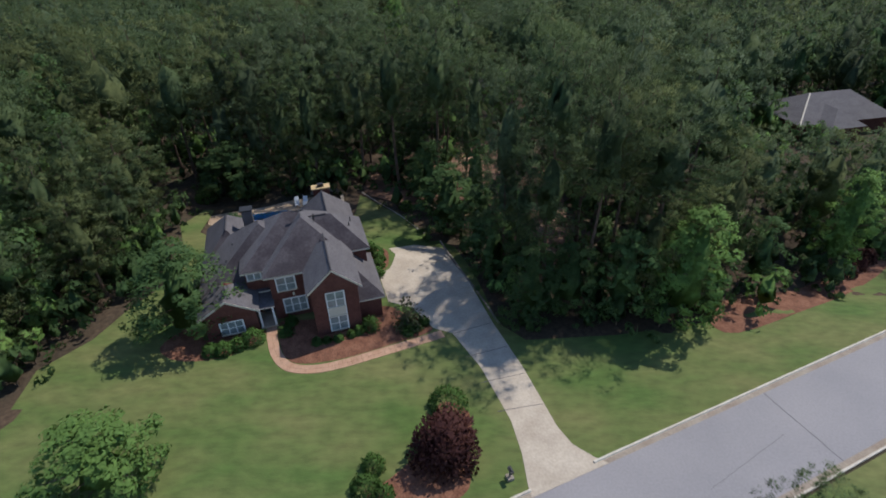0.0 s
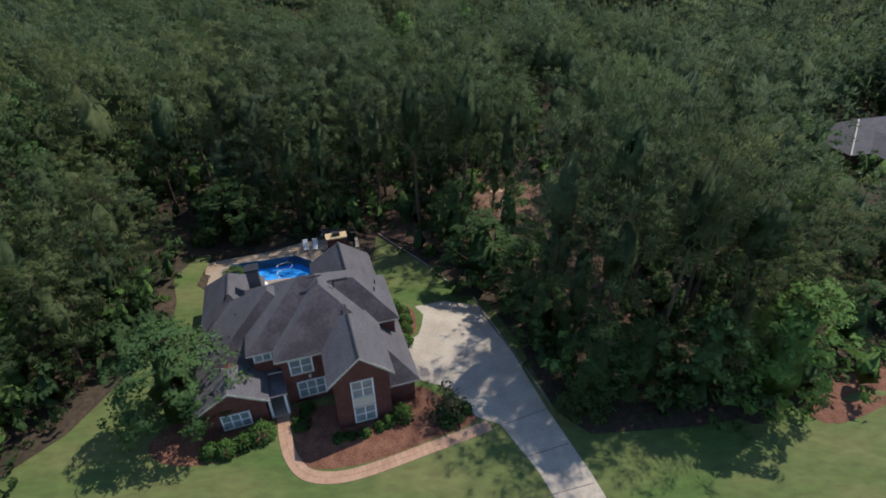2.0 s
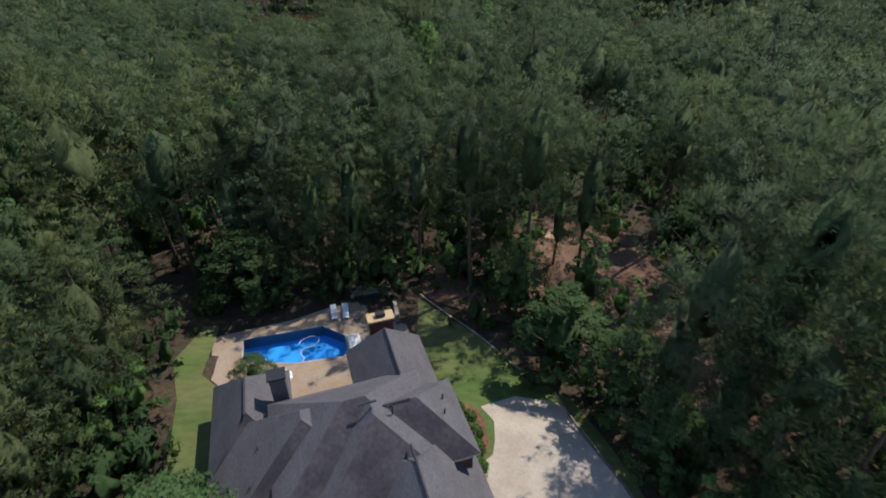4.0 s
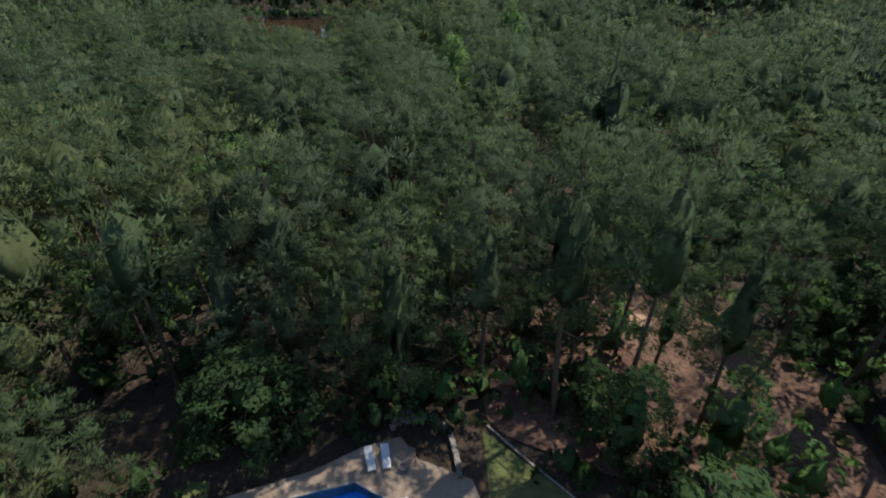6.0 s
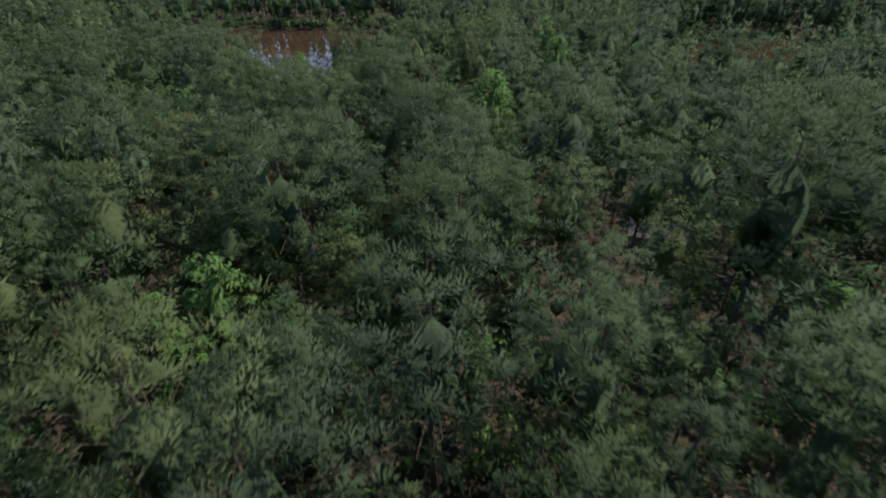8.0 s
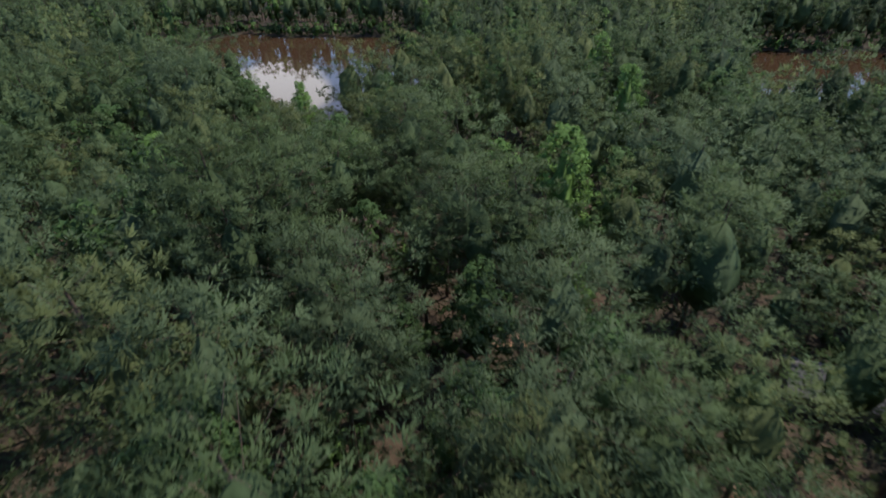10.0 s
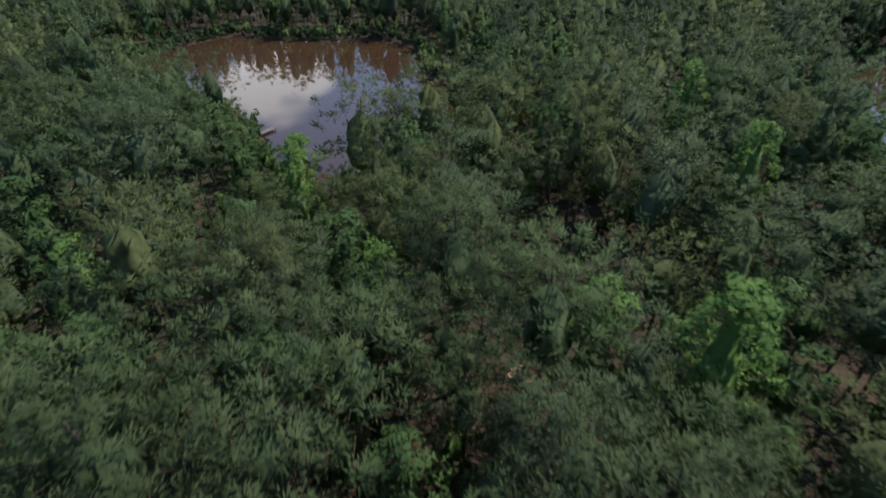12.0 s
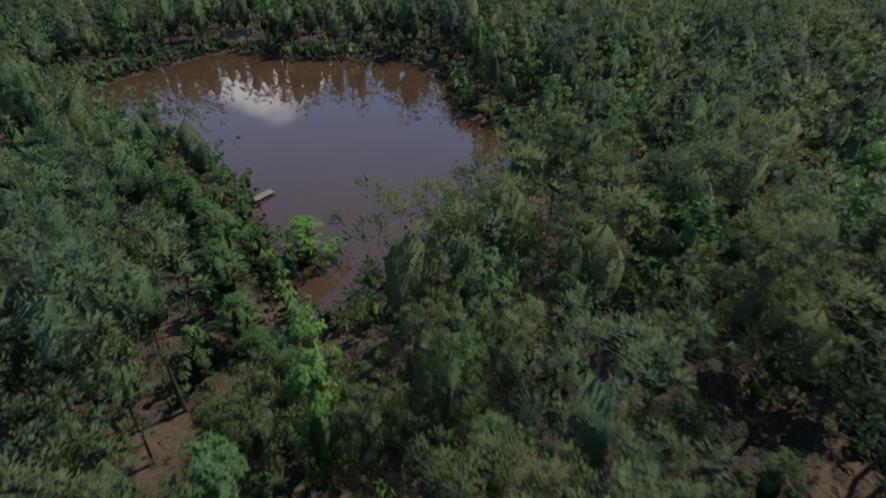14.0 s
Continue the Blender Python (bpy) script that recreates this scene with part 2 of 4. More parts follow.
PZ = -1.4
DECK = [H(-13.0, 31.4), H(-12.9, 25.5), H(-9, 19.6), H(6.4, 19.6), H(6.4, 27.0), H(4.6, 28.6), H(3.0, 30.0), H(2.2, 32.4), H(-1.0, 32.4), H(-5, 31.6), H(-10, 31.5)]
DECK_IN = [H(-12.6, 31.0), H(-12.4, 25.5), H(-8, 20.4), H(1.6, 20.4), H(2.0, 29.0), H(0.4, 31.4), H(-5, 31.0), H(-10, 31.0)]


def ground(x, y):
    z = -1.4 * smoothstep(51, 61, y + 0.25 * x + 4) - 6.0 * smoothstep(78, 190, y)
    for pond in (POND, POND_B):
        if y > 170:
            d = edge_distance(x, y, pond)
            if inside(x, y, pond):
                z = POND_Z - min(1.5, 0.15 + d * 0.3)
            else:
                w = smoothstep(0, 9, d)
                z = z * w + (POND_Z + 0.25) * (1 - w)
    if 52 < y < 74 and -34 < x < -4 and inside(x, y, DECK_IN):
        z = PZ - 2.2
    if y > 320:
        z += 14 * smoothstep(330, 700, y)
    return z


# ---------------------------------------------------------------- ground
def axis(lo, hi, dense_lo, dense_hi, fine, coarse):
    out, x = [], dense_lo
    while x < dense_hi:
        out.append(x)
        x += fine
    step = coarse
    while x < hi:
        out.append(x)
        x += step
        step *= 1.35
    out.append(hi)
    x, step = dense_lo - coarse, coarse
    while x > lo:
        out.insert(0, x)
        step *= 1.35
        x -= step
    out.insert(0, lo)
    return out


gx, gy = axis(-3000, 3000, -140, 140, 2.5, 8), axis(-1500, 4000, -30, 330, 2.5, 8)
gv = [(x, y, ground(x, y) + (0.12 * noise.noise((x * 0.2, y * 0.2, 0)) if not inside(x, y, YARD) else 0) - 0.03) for y in gy for x in gx]
nx = len(gx)
gf = [(j * nx + i, j * nx + i + 1, (j + 1) * nx + i + 1, (j + 1) * nx + i) for j in range(len(gy) - 1) for i in range(nx - 1)]
gm = bpy.data.meshes.new("ground")
gm.from_pydata(gv, [], gf)
gm.materials.append(M_FLOOR)
gm.polygons.foreach_set("use_smooth", [True] * len(gf))
tagged(new("ground", gm), "brown woodland floor of pine straw and red clay", "ground", kind="structure")


def sheet(name, outline, lift, mat, label, category, step=2.0, z=None):
    """A surface laid over the ground inside an outline, following its height."""
    bm = bmesh.new()
    vs = [bm.verts.new((x, y, 0)) for x, y in outline]
    bm.faces.new(vs)
    x0, x1 = min(p[0] for p in outline), max(p[0] for p in outline)
    y0, y1 = min(p[1] for p in outline), max(p[1] for p in outline)
    for no, a, b in (((1, 0, 0), x0, x1), ((0, 1, 0), y0, y1)):
        c = a + step
        while c < b:
            bmesh.ops.bisect_plane(bm, geom=bm.verts[:] + bm.edges[:] + bm.faces[:], plane_co=Vector(no) * c, plane_no=no)
            c += step
    for v in bm.verts:
        v.co.z = (ground(v.co.x, v.co.y) if z is None else z) + lift
    bmesh.ops.recalc_face_normals(bm, faces=bm.faces)
    if sum(f.normal.z for f in bm.faces) < 0:
        bmesh.ops.reverse_faces(bm, faces=bm.faces)
    return tagged(part(name, bm, mat), label, category, kind="structure")


KERB_A, KERB_B = Vector((6.1, 20.7)), Vector((43.5, 36.5))
ROAD_DIR = (KERB_B - KERB_A).normalized()
ROAD_NORM = Vector((-ROAD_DIR.y, ROAD_DIR.x))


def R(s, d):
    """s along the road from the drive, d to its near side's lawn."""
    q = KERB_A + ROAD_DIR * s + ROAD_NORM * d
    return (q.x, q.y)


lawn_front = [(-60, 8), (-40, 18), (-37, 26), (-38, 33), (-35, 37), (-33.5, 42), (-31, 47), (-33, 54), (-35.5, 59), (-35, 65), (-33.4, 65), (-32, 57), (-27, 53), (-22, 52), (-13, 58),
              (-12.5, 64), (-12.5, 69), (-5, 61.5), (-1.5, 57), (1.5, 54), (3.8, 46), (5.5, 38.5), (8, 36), (17, 36.5), (29, 38.5), (41, 42.5), (53, 49), (70, 58), (90, 68), R(105, 0), R(-75, 0)]
sheet("lawn", lawn_front, 0.02, M_LAWN, "mown green lawn with paler dry streaks", "lawn")
sheet("road", [R(-90, -0.35), R(130, -0.35), R(130, -8.0), R(-90, -8.0)], 0.015, M_ROAD, "pale grey asphalt street", "road", 6)
sheet("verge", [R(-90, -8.5), R(130, -8.5), R(130, -40), R(-90, -40)], 0.02, M_LAWN, "green grass verge across the street", "grass", 6)


def kerb(name, d, s0, s1, flip=1):
    bm = bmesh.new()
    prof = [(0, 0.0), (0, 0.15), (-0.14 * flip, 0.15), (-0.20 * flip, 0.03), (-0.62 * flip, 0.022), (-0.62 * flip, 0.0)]
    n = max(1, int((s1 - s0) / 3))
    rings = [[bm.verts.new((*R(s0 + (s1 - s0) * i / n, d + a), z)) for a, z in prof] for i in range(n + 1)]
    for r, q in zip(rings, rings[1:]):
        for k in range(len(prof) - 1):
            bm.faces.new((r[k], r[k + 1], q[k + 1], q[k]))
    bm.faces.new(rings[0])
    bm.faces.new(rings[-1])
    bmesh.ops.recalc_face_normals(bm, faces=bm.faces)
    for f in bm.faces:
        if f.calc_center_median().z < 0.04 and f.normal.z > 0.5:
            f.material_index = 1
    ob = part(name, bm, M_KERB)
    ob.data.materials.append(M_GUTTER)
    return tagged(ob, "pale concrete kerb and gutter along the street", "kerb", kind="structure")


kerb("kerb", 0.0, 5.6, 130)
kerb("kerb", 0.0, -90, 0.0)
kerb("kerb", -8.3, -90, 130, -1)

# ---------------------------------------------------------------- drive, walk, beds
drive = [R(-0.2, -0.60), R(0.0, 0.3), (5.9, 23.6), (5.4, 26.7), (4.3, 29.8), (3.3, 32.6), (0.8, 37.1), H(10.6, -2.2), H(9.4, 1.5), H(7.2, 3.2), H(7.2, 8.4), H(8.6, 9.0), H(9.2, 10.0), H(10.0, 12.0), H(9.6, 14.0),
         H(13.1, 14.4), H(16.6, 12.4), (4.9, 38.7), (7.2, 32.5), (9.1, 26.1), (10.0, 24.4), R(5.9, 0.3), R(6.6, -0.60)]
sheet("driveway", drive, 0.045, M_CONC, "pale concrete driveway widening into a parking apron", "driveway", 1.5)
bm = bmesh.new()
for s in (3.4, 6.9, 10.4, 13.9):
    a, b = Vector((5.6, 24.6)).lerp(Vector((0.8, 37.1)), s / 14), Vector((9.4, 25.0)).lerp(Vector((4.9, 38.7)), s / 14)
    w = (b - a).normalized().orthogonal() * 0.03
    bm_prism([tuple(a + w), tuple(b + w), tuple(b - w), tuple(a - w)], 0.03, 0.049, bm)
tagged(part("trim", bm, M_TAR), "thin dark joints across the driveway slabs", "joint", kind="structure")
for s0, d0, s1, d1 in ((23.1, -0.7, 23.0, -7.9), (12.0, -5.3, 21.0, -4.2)):
    bm = bmesh.new()
    a, b = Vector(R(s0, d0)), Vector(R(s1, d1))
    n = 14
    side = (b - a).normalized().orthogonal()
    pts = [a.lerp(b, i / n) + side * 0.12 * noise.noise((i * 0.7, s0, 0)) for i in range(n + 1)]
    w = 0.035 if s0 > 20 else 0.012
    bm_prism([tuple(p + side * w) for p in pts] + [tuple(p - side * w) for p in reversed(pts)], 0.005, 0.021, bm)
    tagged(part("trim", bm, M_TAR), "dark tar seam across the asphalt", "seam", kind="structure")

WALK = curve_points([H(-4.95, 4.4), H(-4.95, 1.2), H(-4.6, -1.2), H(-3.6, -3.0), H(-1.6, -3.95), H(1.2, -4.15), H(6.3, -3.75), H(11.3, -3.3)], 10, closed=False)
walk_root = tagged(thing("walkway", "curved pinkish paver walkway from porch to driveway", "walkway"), kind="structure")


def strip(line, half):
    left, right = [], []
    for i, p in enumerate(line):
        a, b = Vector(line[max(i - 1, 0)]), Vector(line[min(i + 1, len(line) - 1)])
        n = (b - a).normalized()
        n = Vector((-n.y, n.x)) * half
        left.append(Vector(p) + n)
        right.append(Vector(p) - n)
    return left, right


wl_, wr_ = strip(WALK, 0.52)
for i in range(len(WALK) - 1):
    for k in range(2):
        a0, a1 = wl_[i].lerp(wr_[i], k / 2 + 0.008), wl_[i].lerp(wr_[i], k / 2 + 0.492)
        b0, b1 = wl_[i + 1].lerp(wr_[i + 1], k / 2 + 0.008), wl_[i + 1].lerp(wr_[i + 1], k / 2 + 0.492)
        part("paver", bm_prism([tuple(a0.lerp(b0, 0.02)), tuple(a1.lerp(b1, 0.02)), tuple(b1.lerp(a1, 0.02)), tuple(b0.lerp(a0, 0.02))], 0.0, 0.055), M_PAVER, walk_root)
bed = curve_points([H(-4.3, 1.0), H(-3.9, -1.5), H(-2.6, -2.9), H(1.2, -3.5), H(6.3, -3.1), H(10.2, -2.6), H(10.2, -1.6), H(8.6, 0.6), H(6.8, 2.6), H(3.5, 2.6), H(-1, 3.0), H(-4.0, 3.6)], 4)
sheet("mulch_bed", bed, 0.035, M_MULCH, "reddish brown mulch bed before the house", "garden bed")
sheet("mulch_bed", curve_points([H(-6.0, 1.8), H(-9.0, 0.2), H(-13.5, 1.0), H(-15.5, 3.5), H(-13, 6), H(-11.6, 8), H(-11.4, 3.2), H(-6.0, 3.0)], 4), 0.035, M_MULCH, "reddish brown mulch bed under round shrubs", "garden bed")
sheet("mulch_bed", curve_points([H(6.6, 9.2), H(8.2, 9.3), H(8.9, 10.8), H(9.2, 13.5), H(8.0, 15.0), H(6.6, 15.0)], 4), 0.035, M_MULCH, "brown mulch bed beside the garage apron", "garden bed")
sheet("mulch_bed", curve_points([(-2.6, 20.2), (-0.5, 19.6), (1.6, 20.8), (1.8, 23.5), (2.0, 27.5), (-0.5, 28.6), (-1.2, 25.0), (-3.4, 22.5), (-6.0, 20.0)], 4), 0.035, M_MULCH, "brown mulch bed round the maroon tree", "garden bed")
sheet("mulch_bed", curve_points([(29, 36.5), (27, 39), (30, 41.5), (41, 45), (52, 51), (53, 48.5), (41, 41.5)], 4), 0.035, M_MULCH, "reddish pine straw bed at the wood's edge", "garden bed")
pts = [(5.6, 38.4), (3.5, 44), (1.0, 50), (-0.3, 53.8)]
l_, r_ = strip(curve_points(pts, 6, closed=False), 0.09)
tagged(part("kerb", bm_prism([tuple(p) for p in l_] + [tuple(p) for p in reversed(r_)], -0.05, 0.13), M_STONE), "low stone edging along the shaded driveway", "edging", kind="structure")

# ---------------------------------------------------------------- pool
POOL = [H(-10.1, 30.2), H(-10.1, 26.9), H(-5.4, 25.0), H(-0.6, 24.4), H(0.1, 25.0), H(0.1, 27.5), H(-2.0, 29.7)]
deck_out = DECK
deck_root = tagged(thing("pool_deck", "tan stamped concrete deck round the swimming pool", "pool deck"), kind="structure")
bm = bmesh.new()
vs_o = [bm.verts.new((x, y, PZ + 0.06)) for x, y in deck_out]
vs_i = [bm.verts.new((x, y, PZ + 0.06)) for x, y in POOL]
es = [bm.edges.new((r[i], r[(i + 1) % len(r)])) for r in (vs_o, vs_i) for i in range(len(r))]
bmesh.ops.triangle_fill(bm, use_beauty=True, edges=es)
for f in list(bm.faces):
    c = f.calc_center_median()
    if inside(c.x, c.y, POOL) or not inside(c.x, c.y, deck_out):
        bm.faces.remove(f)
ex = bmesh.ops.extrude_face_region(bm, geom=bm.faces[:])
for v in ex["geom"]:
    if isinstance(v, bmesh.types.BMVert):
        v.co.z -= 2.4
bmesh.ops.recalc_face_normals(bm, faces=bm.faces)
part("slab", bm, M_DECK, deck_root)
coping = thing("swimming_pool", "blue-lined swimming pool with one cut corner", "pool")
bm = bmesh.new()
ring = [[bm.verts.new((x, y, z)) for x, y in POOL] for z in (PZ + 0.05, PZ - 1.3)]
for i in range(len(POOL)):
    j = (i + 1) % len(POOL)
    bm.faces.new((ring[0][i], ring[0][j], ring[1][j], ring[1][i]))
bm.faces.new(ring[1])
bmesh.ops.recalc_face_normals(bm, faces=bm.faces)
bmesh.ops.reverse_faces(bm, faces=bm.faces)
part("liner", bm, M_LINER, coping, "bright blue liner")
for i in range(len(POOL)):
    a, b = Vector(POOL[i]), Vector(POOL[(i + 1) % len(POOL)])
    n = (b - a).normalized()
    n = Vector((-n.y, n.x)) * 0.14
    part("coping", bm_prism([tuple(a + n), tuple(b + n), tuple(b - n * 0.3), tuple(a - n * 0.3)], PZ + 0.03, PZ + 0.09), M_CONC, coping)
m_pw = bpy.data.materials.new("pool_water")
m_pw.use_nodes = True
nt = m_pw.node_tree
gl, tp, fr, mx = nt.nodes.new("ShaderNodeBsdfGlossy"), nt.nodes.new("ShaderNodeBsdfTransparent"), nt.nodes.new("ShaderNodeFresnel"), nt.nodes.new("ShaderNodeMixShader")
gl.inputs["Roughness"].default_value = 0.03
tp.inputs["Color"].default_value = (0.75, 0.93, 1.0, 1)
fr.inputs["IOR"].default_value = 1.33
nt.links.new(fr.outputs["Fac"], mx.inputs["Fac"])
nt.links.new(tp.outputs["BSDF"], mx.inputs[1])
nt.links.new(gl.outputs["BSDF"], mx.inputs[2])
nt.links.new(mx.outputs["Shader"], nt.nodes["Material Output"].inputs["Surface"])
bm = bmesh.new()
bm.faces.new([bm.verts.new((x, y, PZ - 0.12)) for x, y in POOL])
part("water", bm, m_pw, coping, "clear blue water")
for k in range(4):
    part("step", bm_box(0.15 + 0.32 * k, 0.44 + 0.32 * k, 25.2, 27.2, PZ + 0.02, PZ + 0.30 - 0.05 * k), M_WHITE, coping, "white pool step").matrix_basis = HOUSE
hose = curve_points([H(-4.6, 27.9), H(-4.2, 28.4), H(-3.2, 28.6), H(-2.6, 28.0), H(-3.1, 27.2), H(-4.2, 27.0), H(-4.6, 26.4), H(-4.3, 25.7), H(-4.7, 25.1)], 6, closed=False)
tagged(part("pool_hose", bm_tube([(x, y, PZ - 0.10) for x, y in hose], [0.03] * len(hose), 5), M_WHITE), "white floating pool cleaner hose", "hose")

# woodland shade garden: stone arc and rock pile
arc = curve_points([H(3.2, 33.6), H(5.0, 33.4), H(6.0, 31.6), H(5.9, 29.4), H(5.6, 27.6)], 6, closed=False)
wall_root = thing("stone_wall", "low curved wall of rough grey stones", "garden wall")
for i, (x, y) in enumerate(arc):
    for k in range(2):
        bm = bm_box(-0.30, 0.30, -0.2, 0.2, 0, 0.24)
        for v in bm.verts:
            v.co += Vector((random.uniform(-.05, .05), random.uniform(-.05, .05), random.uniform(-.03, .03)))
        a, b = arc[max(i - 1, 0)], arc[min(i + 1, len(arc) - 1)]
        part("stone", bm, M_STONE, wall_root).matrix_basis = pose(x, y, PZ - 0.02 + 0.24 * k, rz=math.degrees(math.atan2(b[1] - a[1], b[0] - a[0])) + random.uniform(-6, 6))
rocks = thing("rock_pile", "pile of pale grey boulders in the shade", "rocks")
for i in range(26):
    bm = bmesh.new()
    bmesh.ops.create_icosphere(bm, subdivisions=1, radius=random.uniform(0.16, 0.32))
    for v in bm.verts:
        v.co *= random.uniform(0.75, 1.2)
    u, v = random.uniform(1.6, 3.6), random.uniform(33.4, 34.9)
    part("rock", bm, M_STONE, rocks).matrix_basis = pose(*H(u, v), ground(*H(u, v)) + random.uniform(0.02, 0.3), rz=random.uniform(0, 360))


def sun_lounger(m, label, mat):
    r = thing("sun_lounger", label, "lounger", m, "loungers by the pool")
    for x in (-0.3, 0.3):
        part("rail", bm_box(x - 0.03, x + 0.03, -0.95, 0.95, 0.26, 0.32), mat, r)
        for y in (-0.8, 0.7):
            part("leg", bm_box(x - 0.03, x + 0.03, y - 0.03, y + 0.03, 0, 0.27), mat, r)
    part("seat", bm_box(-0.31, 0.31, -0.95, 0.35, 0.31, 0.37), mat, r)
    part("backrest", bm_box(-0.31, 0.31, 0, 0.75, 0, 0.06), mat, r).matrix_basis = pose(0, 0.33, 0.33, 40)


deck_z = PZ + 0.06
sun_lounger(pose(*H(-0.6, 30.9), deck_z, rz=15), "white slatted sun lounger on the pool deck", M_WHITE)
sun_lounger(pose(*H(0.6, 30.7), deck_z, rz=10), "white slatted sun lounger on the pool deck", M_WHITE)
sun_lounger(pose(*H(2.1, 29.9), deck_z, rz=-25), "weathered grey sun lounger in the shade", M_WOOD)


def patio_umbrella(m):
    r = thing("patio_umbrella", "white patio umbrella over the deck", "umbrella", m)
    part("pole", bm_tube([(0, 0, 0), (0, 0, 2.45)], [0.03, 0.03], 8), M_WOOD, r)
    bm = bmesh.new()
    top = bm.verts.new((0, 0, 2.5))
    rim = [bm.verts.new((1.3 * math.cos(a), 1.3 * math.sin(a), 2.0)) for a in (k * math.pi / 4 for k in range(8))]
    low = [bm.verts.new((1.3 * math.cos(a), 1.3 * math.sin(a), 1.88)) for a in (k * math.pi / 4 for k in range(8))]
    for k in range(8):
        bm.faces.new((top, rim[k], rim[(k + 1) % 8]))
        bm.faces.new((rim[k], low[k], low[(k + 1) % 8], rim[(k + 1) % 8]))
    part("canopy", bm, M_WHITE, r, "white canvas canopy")
    part("foot", bm_tube([(0, 0, 0), (0, 0, 0.08)], [0.28, 0.25], 10), M_DARKMETAL, r)


patio_umbrella(pose(*H(-6.3, 21.9), deck_z) @ Matrix.Diagonal((0.72, 0.72, 0.9, 1)))

# ---------------------------------------------------------------- house
house = thing("house", "two-storey red brick house with grey hipped roofs", "house", HOUSE)


def roof_solid(u0, u1, v0, v1, eave, su0, su1, sv0, sv1, top=14):
    """A hipped roof: a block cut by one sloping plane a side (rise over run; None leaves a gable)."""
    bm = bm_box(u0, u1, v0, v1, eave, top)
    for s, co, no in ((su0, (u0, 0, eave), (-1, 0)), (su1, (u1, 0, eave), (1, 0)), (sv0, (0, v0, eave), (0, -1)), (sv1, (0, v1, eave), (0, 1))):
        if s is None:
            continue
        n = Vector((no[0] * s, no[1] * s, 1)).normalized()
        out = bmesh.ops.bisect_plane(bm, geom=bm.verts[:] + bm.edges[:] + bm.faces[:], plane_co=co, plane_no=n, clear_outer=True)
        edges = [e for e in out["geom_cut"] if isinstance(e, bmesh.types.BMEdge)]
        if edges:
            bmesh.ops.contextual_create(bm, geom=edges)
    bmesh.ops.remove_doubles(bm, verts=bm.verts, dist=0.001)
    bmesh.ops.recalc_face_normals(bm, faces=bm.faces)
    return bm


def roof(u0, u1, v0, v1, eave, su0, su1, sv0, sv1, fascia=True):
    r = part("roof", roof_solid(u0, u1, v0, v1, eave, su0, su1, sv0, sv1), M_ROOF, house, "grey asphalt shingle roof")
    r.data.materials.append(M_ROOF_FRONT)
    # slopes facing the front get the darker shingle
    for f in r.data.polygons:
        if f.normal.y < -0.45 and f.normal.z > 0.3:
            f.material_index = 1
    if sv0 is None:
        r.data.materials.append(M_BRICK)
        for f in r.data.polygons:
            if f.normal.y < -0.9:
                f.material_index = 2
    if fascia:
        bm = bm_box(u0 + 0.03, u1 - 0.03, v0 + 0.03, v1 - 0.03, eave - 0.20, eave - 0.003)
        part("fascia", bm, M_TRIM, r, "cream eave board")
    return r


def wall(u0, u1, v0, v1, z0, z1):
    return part("wall", bm_box(u0, u1, v0, v1, z0, z1), M_BRICK, house, "red brick wall")


def ridge(a, b):
    part("ridge_cap", bm_tube([a, b], [0.085, 0.085], 6), M_CAP, house, "dark ridge cap")


EV = 5.6
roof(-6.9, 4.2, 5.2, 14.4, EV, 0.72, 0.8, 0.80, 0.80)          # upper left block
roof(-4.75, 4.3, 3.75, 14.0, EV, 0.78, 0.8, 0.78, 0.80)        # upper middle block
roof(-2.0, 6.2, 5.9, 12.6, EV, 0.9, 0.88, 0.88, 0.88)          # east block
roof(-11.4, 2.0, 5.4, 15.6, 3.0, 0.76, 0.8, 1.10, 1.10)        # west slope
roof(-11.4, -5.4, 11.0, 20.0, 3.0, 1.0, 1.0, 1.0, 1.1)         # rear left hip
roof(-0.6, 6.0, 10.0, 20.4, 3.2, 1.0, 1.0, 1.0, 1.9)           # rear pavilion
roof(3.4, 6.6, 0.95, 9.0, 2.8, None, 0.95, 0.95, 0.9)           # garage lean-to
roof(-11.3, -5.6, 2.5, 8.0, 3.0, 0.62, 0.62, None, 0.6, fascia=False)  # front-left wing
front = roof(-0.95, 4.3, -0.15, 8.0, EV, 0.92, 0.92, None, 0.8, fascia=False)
wall(-6.5, 3.6, 5.6, 13.9, 0, EV)
wall(-4.3, 3.0, 4.15, 6.0, 0, EV)
wall(-1.0, 5.8, 6.3, 12.2, 0, EV)
wall(-11.0, -3.0, 5.9, 15.2, -0.8, 3.0)
wall(-11.0, -5.8, 12.0, 19.6, -1.4, 3.0)
wall(-0.2, 5.6, 12.0, 20.0, -1.4, 3.2)
wall(3.6, 6.2, 1.35, 8.6, 0, 2.8)


def gable_wall(u0, u1, v0, v1, eave, apex):
    bm = bmesh.new()
    mid = (u0 + u1) / 2
    prof = [(u0, 0), (u1, 0), (u1, eave), (mid, apex), (u0, eave)]
    a = [bm.verts.new((u, v0, z)) for u, z in prof]
    b = [bm.verts.new((u, v1, z)) for u, z in prof]
    bm.faces.new(a)
    bm.faces.new(b[::-1])
    for i in range(5):
        bm.faces.new((a[i], b[i], b[(i + 1) % 5], a[(i + 1) % 5]))
    bmesh.ops.recalc_face_normals(bm, faces=bm.faces)
    return part("wall", bm, M_BRICK, house, "red brick gable wall")


gable_wall(-0.55, 3.9, 0.25, 5.0, EV, EV + 2.0)
gable_wall(-10.9, -6.0, 2.85, 6.2, 3.0, 4.45)
